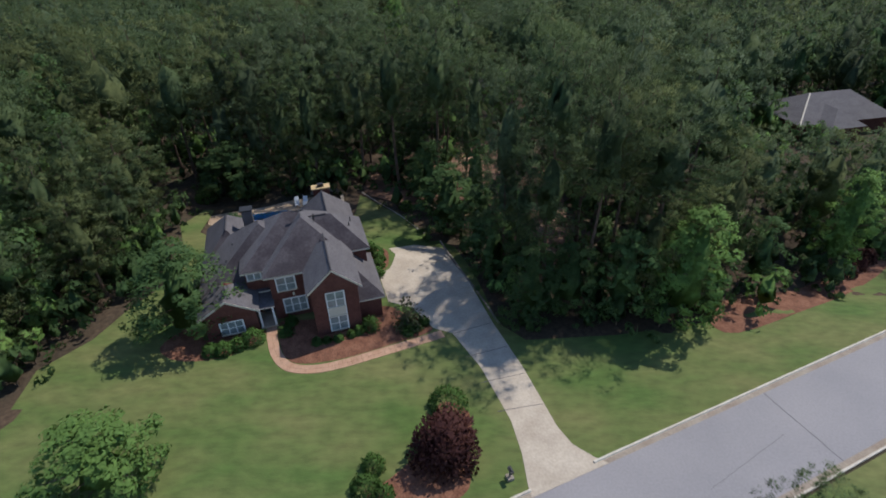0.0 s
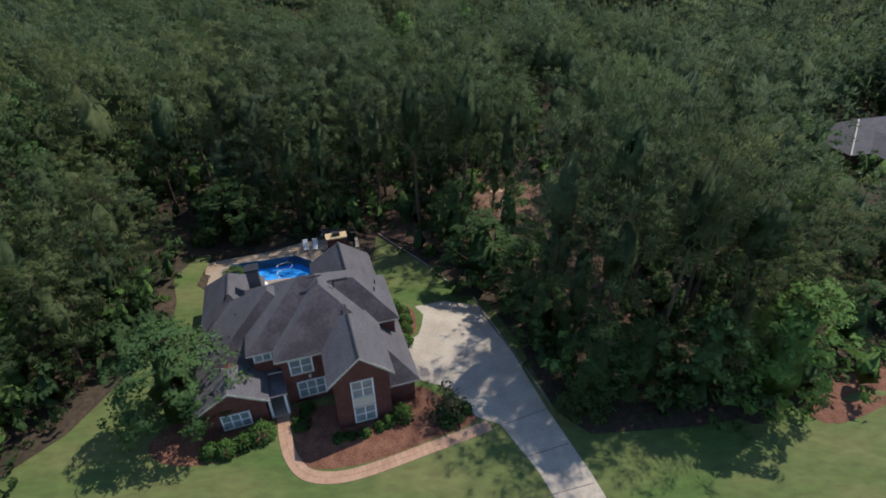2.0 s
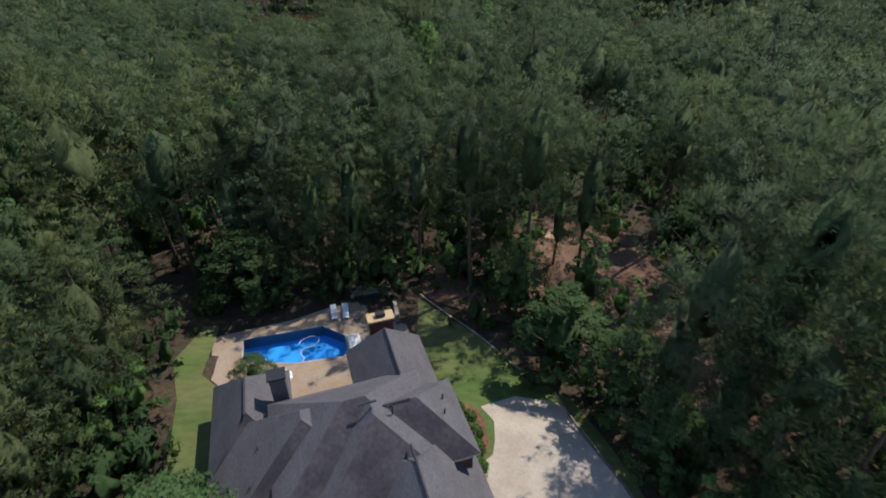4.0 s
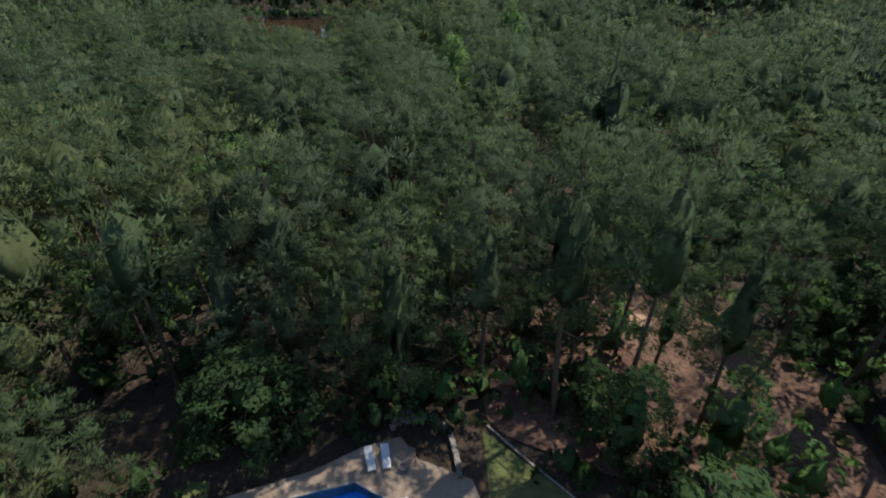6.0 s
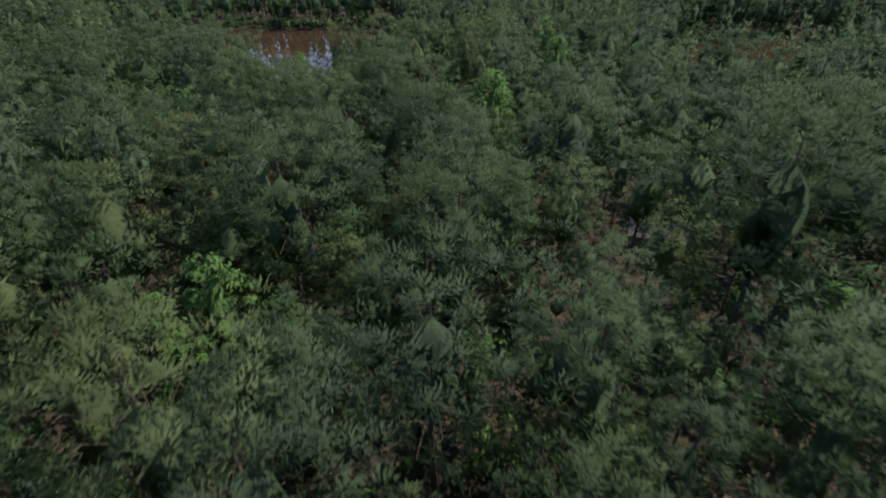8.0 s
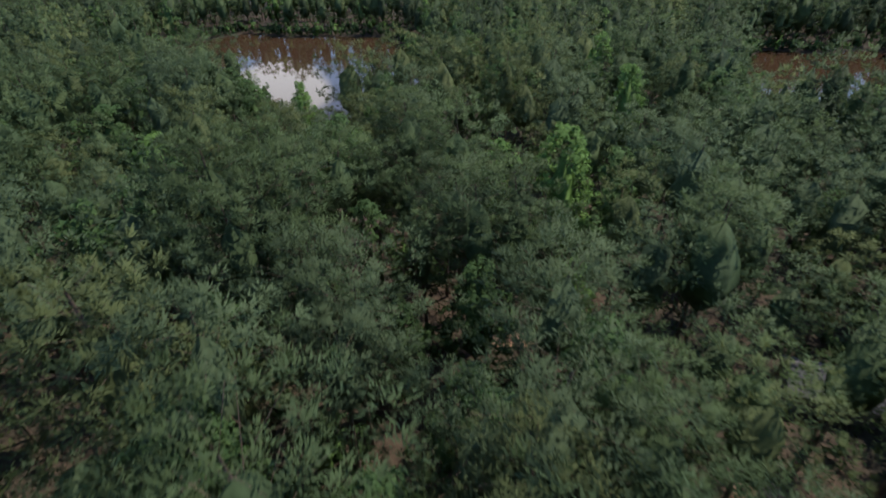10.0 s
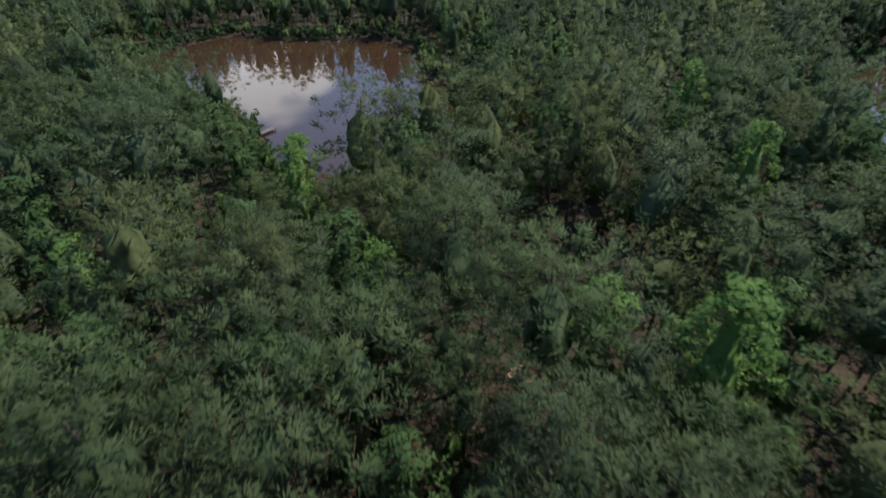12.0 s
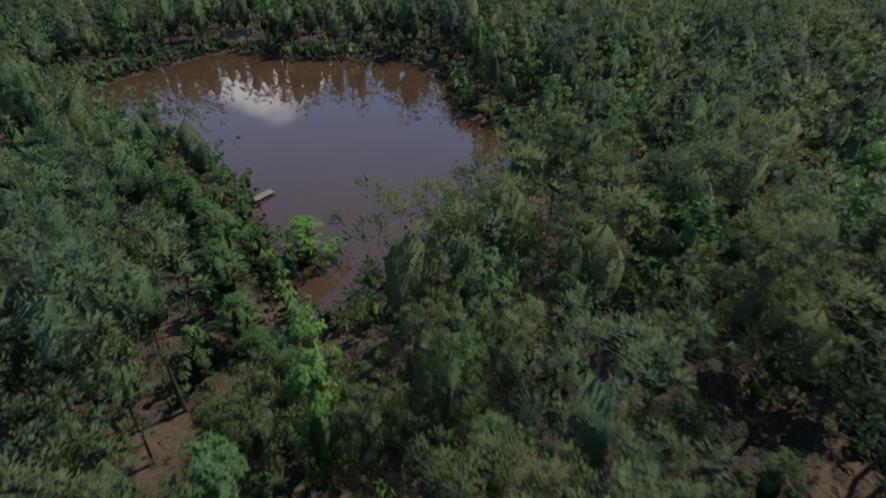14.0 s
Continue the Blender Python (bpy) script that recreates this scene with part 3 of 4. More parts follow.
# rake boards
for u0, u1, v, z0, z1 in ((-0.95, 4.3, -0.13, EV, EV + 2.41), (-11.3, -5.6, 2.52, 3.0, 4.77)):
    mid = (u0 + u1) / 2
    for a, b in ((u0, mid), (u1, mid)):
        bm = bmesh.new()
        pr = [(a, z0 - 0.02), (b, z1 - 0.02), (b, z1 - 0.24), (a, z0 - 0.24)]
        f0 = [bm.verts.new((u, v - 0.05, z)) for u, z in pr]
        f1 = [bm.verts.new((u, v + 0.25, z)) for u, z in pr]
        bm.faces.new(f0)
        bm.faces.new(f1[::-1])
        for i in range(4):
            bm.faces.new((f0[i], f1[i], f1[(i + 1) % 4], f0[(i + 1) % 4]))
        bmesh.ops.recalc_face_normals(bm, faces=bm.faces)
        part("rake_board", bm, M_TRIM, house, "cream gable board")
ridge((1.67, -0.15, EV + 2.43), (1.67, 6.3, EV + 2.43))
ridge((2.7, 13.5, 6.52), (2.7, 18.6, 6.52))
ridge((-8.4, 13.6, 6.02), (-8.4, 17.2, 6.02))
ridge((2.4, 9.25, 8.56), (0.6, 9.25, 8.56))
ridge((0.2, 8.9, 9.62), (-1.0, 8.9, 9.62))


def window(u, v, z, w, h, rows=2, cols=2, face=-1, blank=False):
    """A window on a front wall at v: its lower left corner, width, height."""
    r = part("window", bm_box(u, u + w, v - 0.03, v + 0.10, z, z + h), M_CURTAIN if not blank else M_TRIM, house, "white-framed window with pale curtains")
    part("sill", bm_box(u - 0.1, u + w + 0.1, v - 0.14, v, z - 0.10, z), M_TRIM, r)
    for x in (u - 0.09, u + w):
        part("frame", bm_box(x, x + 0.09, v - 0.10, v + 0.02, z, z + h + 0.09), M_WHITE, r)
    part("frame", bm_box(u, u + w, v - 0.10, v + 0.02, z + h, z + h + 0.09), M_WHITE, r)
    if blank:
        return r
    for c in range(cols):
        a, b = u + w * c / cols, u + w * (c + 1) / cols
        for k in range(rows):
            p, q = z + h * k / rows, z + h * (k + 1) / rows
            part("pane", bm_box(a + 0.05, b - 0.05, v - 0.05, v - 0.034, p + 0.04, q - 0.04), M_GLASSY, r)
        part("mullion", bm_box(b - 0.05, b + 0.05, v - 0.08, v - 0.03, z, z + h), M_WHITE, r)
    for k in range(1, rows):
        part("muntin", bm_box(u, u + w, v - 0.075, v - 0.03, z + h * k / rows - 0.03, z + h * k / rows + 0.03), M_WHITE, r)
    return r


window(0.85, 0.25, 3.35, 1.65, 1.75)
window(0.85, 0.25, 2.25, 1.65, 0.95, blank=True)
window(0.85, 0.25, 0.45, 1.65, 1.65)
window(-3.6, 4.15, 3.55, 1.75, 1.55)
window(-3.3, 4.15, 0.7, 2.2, 1.7, cols=3)
window(-6.3, 5.6, 4.5, 1.3, 0.8, rows=1)
window(-9.5, 2.85, 0.5, 2.1, 1.45, cols=3)
for u, v, z in ((1.67, 0.25, 5.75), (-8.45, 2.85, 2.75), (-2.2, 4.15, 2.75)):
    part("keystone", bm_box(u - 0.10, u + 0.10, v - 0.06, v + 0.02, z, z + 0.36), M_TRIM, house, "cream keystone")
# porch
part("porch_roof", roof_solid(-6.6, -4.2, 2.9, 5.7, 2.7, 0.25, 0.25, 0.25, 0.0), M_ROOF, house, "low porch roof")
part("porch_floor", bm_box(-5.9, -4.3, 3.1, 5.6, 0.0, 0.18), M_CONC, house)
for u in (-5.75, -4.45):
    part("porch_post", bm_box(u - 0.09, u + 0.09, 3.15, 3.33, 0.18, 2.68), M_WHITE, house, "white porch post")
part("porch_beam", bm_box(-5.95, -4.25, 3.10, 3.36, 2.48, 2.69), M_WHITE, house)
d = part("front_door", bm_box(-5.5, -4.6, 5.45, 5.58, 0.18, 2.25), M_DARKMETAL, house, "dark front door")
part("door_handle", bm_tube([(-4.75, 5.42, 1.1), (-4.75, 5.42, 1.35)], [0.025, 0.025], 6), M_TRIM, d)
# chimney and vents
ch = part("chimney", bm_box(-6.5, -5.4, 15.0, 15.9, 3.0, 7.2), M_ROOF, house, "grey clad chimney")
part("chimney_cap", bm_box(-6.62, -5.28, 14.88, 16.02, 7.2, 7.36), M_DARKMETAL, ch)
for u, v, z in ((-8.2, 8.2, 5.2), (-7.6, 10.6, 5.6), (4.6, 8.6, 7.0), (4.9, 10.0, 6.8), (1.1, 8.6, 8.7)):
    part("vent_pipe", bm_tube([(u, v, z - 0.4), (u, v, z + 0.45)], [0.06, 0.06], 8), M_DARKMETAL, house, "dark roof vent pipe")

bc = part("chimney", bm_box(1.75, 3.75, 20.2, 21.1, -1.4, 5.95), M_BRICK, house, "tall red brick chimney")
part("chimney_cap", bm_box(1.6, 3.9, 20.05, 21.25, 5.95, 6.12), M_TAN, bc, "tan stone cap")
part("flue", bm_box(2.35, 3.15, 20.4, 20.9, 6.12, 6.5), M_DARKMETAL, bc, "dark flue")
# neighbour's house among the trees
nb = thing("house", "neighbour's low house with a dark grey hip roof", "house", pose(73.5, 95.5, ground(73.5, 95.5), rz=12))
part("wall", bm_box(-10, 10, -5.5, 5.5, 0, 3.0), M_BRICK, nb)
part("roof", roof_solid(-10.6, 10.6, -6.1, 6.1, 3.0, 0.6, 0.6, 0.6, 0.6), M_ROOF, nb, "dark grey shingle hip roof")
part("roof", roof_solid(-6.5, 1.0, -9.0, 3.0, 3.0, 0.6, 0.6, 0.6, 0.6), M_ROOF, nb, "dark grey shingle hip roof")
part("wall", bm_box(-6.0, 0.5, -8.5, 0, 0, 3.0), M_BRICK, nb)
for y0, y1 in ((-6.1, -1.0),):
    part("ridge_cap", bm_tube([(-10.6, -6.1, 3.06), (-4.6, -0.2, 6.65)], [0.14, 0.14], 6), M_TRIM, nb, "pale hip cap")
shed = thing("shed", "dark low shed half hidden under trees", "shed", pose(9, 124, ground(9, 124), rz=-20))
part("wall", bm_box(-3.5, 3.5, -2.2, 2.2, -0.3, 2.4), M_WOOD, shed)
part("roof", roof_solid(-3.9, 3.9, -2.6, 2.6, 2.4, None, None, 0.5, 0.5), M_ROOF, shed)
fb = thing("house", "distant dark-roofed house beyond the trees", "house", pose(-128, 212, ground(-128, 212), rz=20))
part("wall", bm_box(-8, 8, -5, 5, -0.5, 3.2), M_BRICK, fb)
part("roof", roof_solid(-8.6, 8.6, -5.6, 5.6, 3.2, 0.6, 0.6, 0.6, 0.6), M_ROOF, fb)

# mailbox at the drive
mb = thing("mailbox", "dark mailbox on a post beside the driveway", "mailbox", pose(4.7, 21.6, 0, rz=20))
part("post", bm_box(-0.06, 0.06, -0.06, 0.06, 0, 1.05), M_WOOD, mb)
bm = bm_box(-0.13, 0.13, -0.32, 0.25, 1.0, 1.32)
bmesh.ops.bevel(bm, geom=[e for e in bm.edges if min(v.co.z for v in e.verts) > 1.3], offset=0.1, segments=3, affect='EDGES')
part("box", bm, M_DARKMETAL, mb)
part("bush_skirt", bm_box(-0.25, 0.25, -0.25, 0.25, 0, 0.3), M_STONE, mb)

# ---------------------------------------------------------------- ponds
for outline in (POND, POND_B):
    bm = bmesh.new()
    bm.faces.new([bm.verts.new((x, y, POND_Z)) for x, y in outline])
    bm.normal_update()
    if bm.faces[:][0].normal.z < 0:
        bmesh.ops.reverse_faces(bm, faces=bm.faces)
    tagged(part("water", bm, M_WATER), "still brown pond water mirroring sky and trees", "pond", kind="structure")
dock = thing("dock", "small weathered wooden dock at the pond", "dock", pose(-68.5, 225.5, POND_Z, rz=-35))
for k in range(9):
    part("plank", bm_box(-0.7, 0.7, -2.0 + 0.44 * k, -1.6 + 0.44 * k, 0.42, 0.47), M_WOOD, dock)
for x, y in ((-0.6, -1.8), (0.6, -1.8), (-0.6, 1.7), (0.6, 1.7)):
    part("pile", bm_tube([(x, y, -0.9), (x, y, 0.6)], [0.07, 0.07], 6), M_WOOD, dock)

for x, y, s in ((-2.0, 114.6, 2.6), (-4.0, 113.4, 1.6), (-23.4, 157.7, 2.0), (-17.5, 158.5, 1.2), (-18.5, 133.0, 2.8), (4.8, 81.8, 1.8), (-9.4, 74.4, 1.6), (12.4, 52.2, 2.6)):
    ring = [(x + s * (0.8 + 0.4 * noise.noise((k, x, y))) * math.cos(k * math.pi / 6), y + 0.7 * s * (0.8 + 0.4 * noise.noise((k, y, x))) * math.sin(k * math.pi / 6)) for k in range(12)]
    sheet("clay_patch", curve_points(ring, 3), 0.17, M_SAND, "bare patch of pale red clay soil", "bare soil")

sheet("pine_straw", curve_points([(-12, 70), (-10, 78), (0, 88), (12, 86), (18, 74), (17, 58), (16, 50), (10, 51), (8, 57), (0, 63), (-6, 66)], 4), 0.10, M_STRAW, "open floor of reddish pine straw", "ground", 2.0)
l_, r_ = strip(curve_points([(-12.3, 69.6), (-9.4, 66.2), (-6.2, 62.7), (-3.8, 59.4), (-2.4, 57.6)], 6, closed=False), 0.10)
sheet("kerb", [tuple(p) for p in l_] + [tuple(p) for p in reversed(r_)], 0.14, M_STONE, "low stone edging between back lawn and woods", "edging", 1.5)

# ---------------------------------------------------------------- trees
def arrays_mesh(name, verts, tris, mat, normals=None):
    me = bpy.data.meshes.new(name)
    n, f = len(verts), len(tris)
    me.vertices.add(n)
    me.vertices.foreach_set("co", np.ascontiguousarray(verts, np.float32).ravel())
    me.loops.add(3 * f)
    me.loops.foreach_set("vertex_index", np.ascontiguousarray(tris, np.int32).ravel())
    me.polygons.add(f)
    me.polygons.foreach_set("loop_start", np.arange(0, 3 * f, 3, dtype=np.int32))
    me.update(calc_edges=True)
    me.materials.append(mat)
    if normals is not None:
        me.polygons.foreach_set("use_smooth", [True] * f)
        me.normals_split_custom_set_from_vertices(np.ascontiguousarray(normals, np.float32))
    return me


def unit(a):
    return a / (np.linalg.norm(a, axis=1, keepdims=True) + 1e-9)


def leaf_cloud(rng, centres, outward, size, spread=0.7, slim=0.4, blades=2, bend=None):
    """Leaf sprays that point outward from their clump: triangles (blades=1) or bent pairs. Gives places, triangles and soft normals."""
    n = len(centres)
    d = unit(outward + rng.normal(0, spread, (n, 3)))
    side = unit(np.cross(d, rng.normal(0, 1, (n, 3))))
    s = size * rng.uniform(0.65, 1.35, (n, 1))
    base = centres - d * s * 0.4
    up = np.cross(side, d)
    flip = np.where((up * outward).sum(1, keepdims=True) < 0, -1.0, 1.0)
    side, up = side * flip, up * flip
    k = np.arange(n)[:, None]
    if blades == 1:
        v = np.stack([base - side * s * slim * 0.5, base + side * s * slim * 0.5, base + d * s], 1)
        t = k * 3 + [0, 1, 2]
    else:
        v = np.stack([base - side * s * slim * 0.6, base + side * s * slim * 0.6, base + d * s * 0.55 + side * s * slim + up * s * 0.10, base + d * s * 1.05 - side * s * slim * 0.2], 1)
        t = np.concatenate([k * 4 + [0, 1, 2], k * 4 + [0, 2, 3]])
    a, b, c = (v.reshape(-1, 3)[t[:, m]] for m in range(3))
    m = v.shape[1]
    soft = unit((bend if bend is not None else outward) + 0.25 * up)
    nn = np.repeat(soft, m, 0)
    turned = (np.cross(b - a, c - a) * nn[t[:, 0]]).sum(1) < 0
    t[turned] = t[turned][:, [0, 2, 1]]
    return v.reshape(-1, 3), t, nn


def tube_arrays(points, radii, sides=5):
    P = np.array(points, float)
    V, F = [], []
    for i, p in enumerate(P):
        d = P[min(i + 1, len(P) - 1)] - P[max(i - 1, 0)]
        d /= np.linalg.norm(d) + 1e-9
        a = np.cross(d, (0.3, 0.9, 0.2) if abs(d[1]) < 0.9 else (1, 0, 0))
        a /= np.linalg.norm(a)
        b = np.cross(d, a)
        for k in range(sides):
            w = 2 * math.pi * k / sides
            V.append(p + radii[i] * (math.cos(w) * a + math.sin(w) * b))
    for i in range(len(P) - 1):
        for k in range(sides):
            q, r = i * sides + k, i * sides + (k + 1) % sides
            F += [(q, r, r + sides), (q, r + sides, q + sides)]
    return np.array(V), np.array(F)


def joined(parts):
    n, out = 0, [[] for _ in parts[0]]
    for p in parts:
        for k, a in enumerate(p):
            out[k].append(a + n if k == 1 else a)
        n += len(p[0])
    return [np.concatenate(o) for o in out]


def foliage(rng, P, R, B, blades, length, width, flat=False, squash=0.75):
    """Tufts of foliage: needles bristling from twig ends, or leaves lying over a clump (flat).
    P: centres, R: radii, B: the way out of the crown. Gives places, triangles and soft normals."""
    m = len(P) * blades
    b = np.repeat(B, blades, 0)
    r = np.repeat(R, blades)[:, None]
    c = np.repeat(P, blades, 0)
    d = unit(rng.normal(0, 1, (m, 3)) + b * 0.7 + (0, 0, 0.35))
    soft = unit(d * 0.58 + b * 0.85)
    ln = length * rng.uniform(0.6, 1.3, (m, 1))
    if flat:
        way = unit(np.cross(d, rng.normal(0, 1, (m, 3))) + 0.35 * d)
        up = d
        base = c + d * r * rng.uniform(0.6, 1.12, (m, 1)) * (1, 1, squash) - way * ln * 0.5
    else:
        way = unit(d + rng.normal(0, 0.3, (m, 3)) + (0, 0, 0.2))
        up = b + (0, 0, 0.4)
        base = c + d * r * rng.uniform(0.25, 0.95, (m, 1)) * (1, 1, squash)
    side = unit(np.cross(way, up)) * width * rng.uniform(0.7, 1.3, (m, 1)) * 0.5
    v = np.stack([base - side, base + side, base + way * ln + (side * 0.6 if flat else 0)], 1).reshape(-1, 3)
    t = np.arange(3 * m).reshape(-1, 3)
    turned = (np.cross(v[t[:, 1]] - v[t[:, 0]], v[t[:, 2]] - v[t[:, 0]]) * soft).sum(1) < 0
    t[turned] = t[turned][:, [0, 2, 1]]
    return v, t, np.repeat(soft, 3, 0)


def inner_crown(rng, axis_at, heights, radii, sides, mid_c, stretch):
    """The dense lumpy inside of a crown, behind its outer tufts."""
    V, F = [axis_at(heights[0])], []
    for z, r in zip(heights[1:-1], radii[1:-1]):
        for k in range(sides):
            w = 2 * math.pi * (k + rng.uniform(-0.3, 0.3)) / sides
            q = r * rng.uniform(0.62, 1.12)
            V.append(axis_at(z) + (q * math.cos(w), q * math.sin(w), rng.uniform(-0.35, 0.35)))
    V.append(axis_at(heights[-1]))
    n = len(heights) - 2
    for k in range(sides):
        l = (k + 1) % sides
        F.append((0, 1 + l, 1 + k))
        for i in range(n - 1):
            a, b = 1 + i * sides, 1 + (i + 1) * sides
            F += [(a + k, a + l, b + l), (a + k, b + l, b + k)]
        F.append((1 + (n - 1) * sides + k, 1 + (n - 1) * sides + l, len(V) - 1))
    V = np.array(V)
    return V, np.array(F), unit((V - mid_c) / stretch + rng.normal(0, 0.22, V.shape))


# limbs, tufts a limb, needles a tuft, tuft size, needle length and width, rings and sides of the inner crown
DETAIL = {"near": (50, 2.8, 52, 1.0, 0.34, 0.095, 7, 9), "mid": (42, 2.3, 25, 1.12, 0.44, 0.16, 6, 8), "far": (21, 1.6, 14, 1.45, 0.75, 0.34, 5, 6)}


def pine(seed, h, q="near", low=0.42, wide=3.0, thin=1.0):
    """Loblolly pine: bare trunk, whorls of limbs that end in round needle tufts. Gives trunk and crown arrays."""
    rng = np.random.default_rng(seed)
    nb, puffs, needles, big, length, width, rings, sides = DETAIL[q]
    nb = int(nb * (0.55 + 0.75 * (1 - low)))
    lean = rng.normal(0, 0.02, 2)
    axis_at = lambda z: np.array([lean[0] * z + 0.12 * math.sin(z * 0.4 + seed), lean[1] * z + 0.12 * math.cos(z * 0.35 + seed), z])
    profile = lambda f: wide * 1.12 * (math.sqrt(max(0.02, 1 - ((f - 0.36) / 0.65) ** 2)) if f > 0.36 else 0.72 + 0.78 * f)
    zs = np.linspace(-0.4, h * 0.97, 7 if q == "near" else 4)
    trunk = [tube_arrays([axis_at(z) for z in zs], 0.23 * h / 17 * (1 - 0.88 * np.clip(zs / h, 0, 1)) + 0.015, 6 if q == "near" else 4)]
    mid_c = axis_at(h * (low + 0.42 * (1 - low)))
    stretch = np.array((wide, wide, h * (1 - low) * 0.5))
    C, O, B = [], [], []
    for i in range(nb):
        f = ((i + rng.uniform(0, 1)) / nb) ** 0.8
        z = h * (low + (0.98 - low) * f)
        reach = profile(f) * rng.uniform(0.70, 1.12)
        a = i * 2.4 + rng.uniform(-0.5, 0.5)
        d = np.array([math.cos(a), math.sin(a), rng.uniform(-0.05, 0.30) + 0.65 * f * f])
        p0 = axis_at(z)
        if q == "near" and i % 2 == 0 or thin < 1:
            trunk.append(tube_arrays([p0, p0 + d * reach * 0.9], [0.055 * (1.1 - f), 0.015], 3))
        m = max(1, int(round(puffs * thin * (0.35 + 0.65 * reach / wide) + rng.uniform(-0.5, 0.5))))
        for k in range(m):
            s = 1.0 if k == 0 else rng.uniform(0.5, 1.0)
            w = 0.28 * reach * s
            p = p0 + d * reach * s + rng.normal(0, 1, 3) * (w, w, 0.25) + (0, 0, 0.15)
            C.append(p)
            O.append(rng.uniform(0.40, 0.80) * wide / 3.2 * big * (0.7 if thin < 1 else 1.0))
            B.append((p - mid_c) / stretch + (0, 0, 0.08))
    cloud = foliage(rng, np.array(C), np.array(O), unit(np.array(B)), needles if thin == 1 else needles // 3, length, width)
    if thin == 1:
        fs = np.linspace(0.16, 0.86, rings)
        cloud = joined([cloud, inner_crown(rng, axis_at, [h * (low + (0.98 - low) * f) for f in fs], [{"near": 0.27, "mid": 0.38, "far": 0.46}[q] * profile(f) for f in fs], sides, mid_c, stretch)])
    return joined(trunk), cloud


# lobes, clumps a lobe, leaves a clump, leaf, rings and sides of the inner crown
LOBES = {"fine": (46, 5, 24, 0.20, 8, 11), "near": (34, 4, 26, 0.23, 8, 11), "mid": (20, 3, 20, 0.34, 7, 9), "far": (10, 2, 12, 0.60, 5, 7), "bush": (5, 2, 9, 0.36, 4, 6)}


def broadleaf(seed, h, q="near", low=0.12, wide=3.4, egg=0.55, leaf=1.0):
    """Broadleaf tree: forked limbs under a lobed crown of leafy clumps."""
    rng = np.random.default_rng(seed + 500)
    nl, m, leaves, size, rings, sides = LOBES[q]
    z0, z1 = h * low, h
    zc = z0 + (z1 - z0) * 0.45
    profile = lambda f: wide * math.sin(math.pi * min(0.97, (0.14 + 0.86 * f) ** egg * 0.98)) ** 0.75
    stretch = np.array((wide, wide, (z1 - z0) * 0.5))
    trunk = [tube_arrays([(0, 0, -0.4), (0.05, 0.03, h * 0.3), (0, 0.1, h * 0.75)], [0.018 * h, 0.013 * h, 0.03], 6 if q == "near" else 4)]
    C, O, B = [], [], []
    for i in range(nl):
        f = (i + 0.5) / nl
        z = z0 + (z1 - z0) * (0.08 + 0.84 * f)
        r = profile(f) * rng.uniform(0.55, 0.92)
        a = i * 2.39996 + rng.uniform(-0.4, 0.4)
        p = np.array([r * math.cos(a), r * math.sin(a), z])
        rad = wide * rng.uniform(0.22, 0.38)
        if q in ("near", "fine") and i % 2 == 0:
            b = np.array([0, 0, max(h * 0.15, z - r * 0.8)])
            trunk.append(tube_arrays([b, (b + p) / 2 + (0, 0, 0.15), p], [0.06, 0.04, 0.015], 4))
        out_ = unit((p - (0, 0, zc))[None] / stretch)[0]
        dirs = unit(rng.normal(0, 1, (m, 3)) + out_ * 0.9 + (0, 0, 0.35))
        C.append(p + dirs * rad * rng.uniform(0.45, 0.95, (m, 1)) * (1, 1, 0.8))
        O.append(rad * rng.uniform(0.8, 1.25, m) * {2: 0.78, 3: 0.66, 4: 0.56, 5: 0.5}[m])
        B.append(unit(dirs * 0.42 + out_ * 0.8 + (0, 0, 0.1)))
    cloud = foliage(rng, np.concatenate(C), np.concatenate(O), np.concatenate(B), leaves, size * 1.5 * leaf, size * leaf, True, 0.8)
    fs = np.linspace(0.0, 1.0, rings)
    cloud = joined([cloud, inner_crown(rng, lambda z: np.array((0, 0, z)), [z0 + (z1 - z0) * (0.08 + 0.78 * f) for f in fs], [0.40 * profile(f) for f in fs], sides, np.array((0, 0, zc)), stretch)])
    return joined(trunk), cloud


PROTOS = {}


def proto(kind, i, q):
    """Trunk and crown arrays of one model of a kind."""
    key = (kind, i, q)
    if key not in PROTOS:
        if q == "bush":
            PROTOS[key] = broadleaf(i * 5 + 31, 4.0, q, 0.0, 2.3, 0.5)
        elif kind == "pine":
            low = (0.34 + 0.05 * (i % 3)) if i < 4 else 0.10 if i < 6 else 0.52
            PROTOS[key] = pine(i * 7 + 1, 17.0, q, 0.10 if q == "far" else low, 3.3 + 0.35 * (i % 4))
        elif kind == "bright":
            PROTOS[key] = broadleaf(i * 5 + 3, 13.0, q, 0.10 if i < 4 else 0.01, 2.9 if i < 4 else 3.4, 0.75)
        elif kind == "dead":
            PROTOS[key] = pine(i * 7 + 77, 15.0, q, 0.4, 2.6, 0.35)
        else:
            PROTOS[key] = broadleaf(i * 5 + 11, 13.0, q, 0.10 if i < 4 else 0.0, 3.4 if i < 4 else 3.9, 0.6)
    return PROTOS[key]


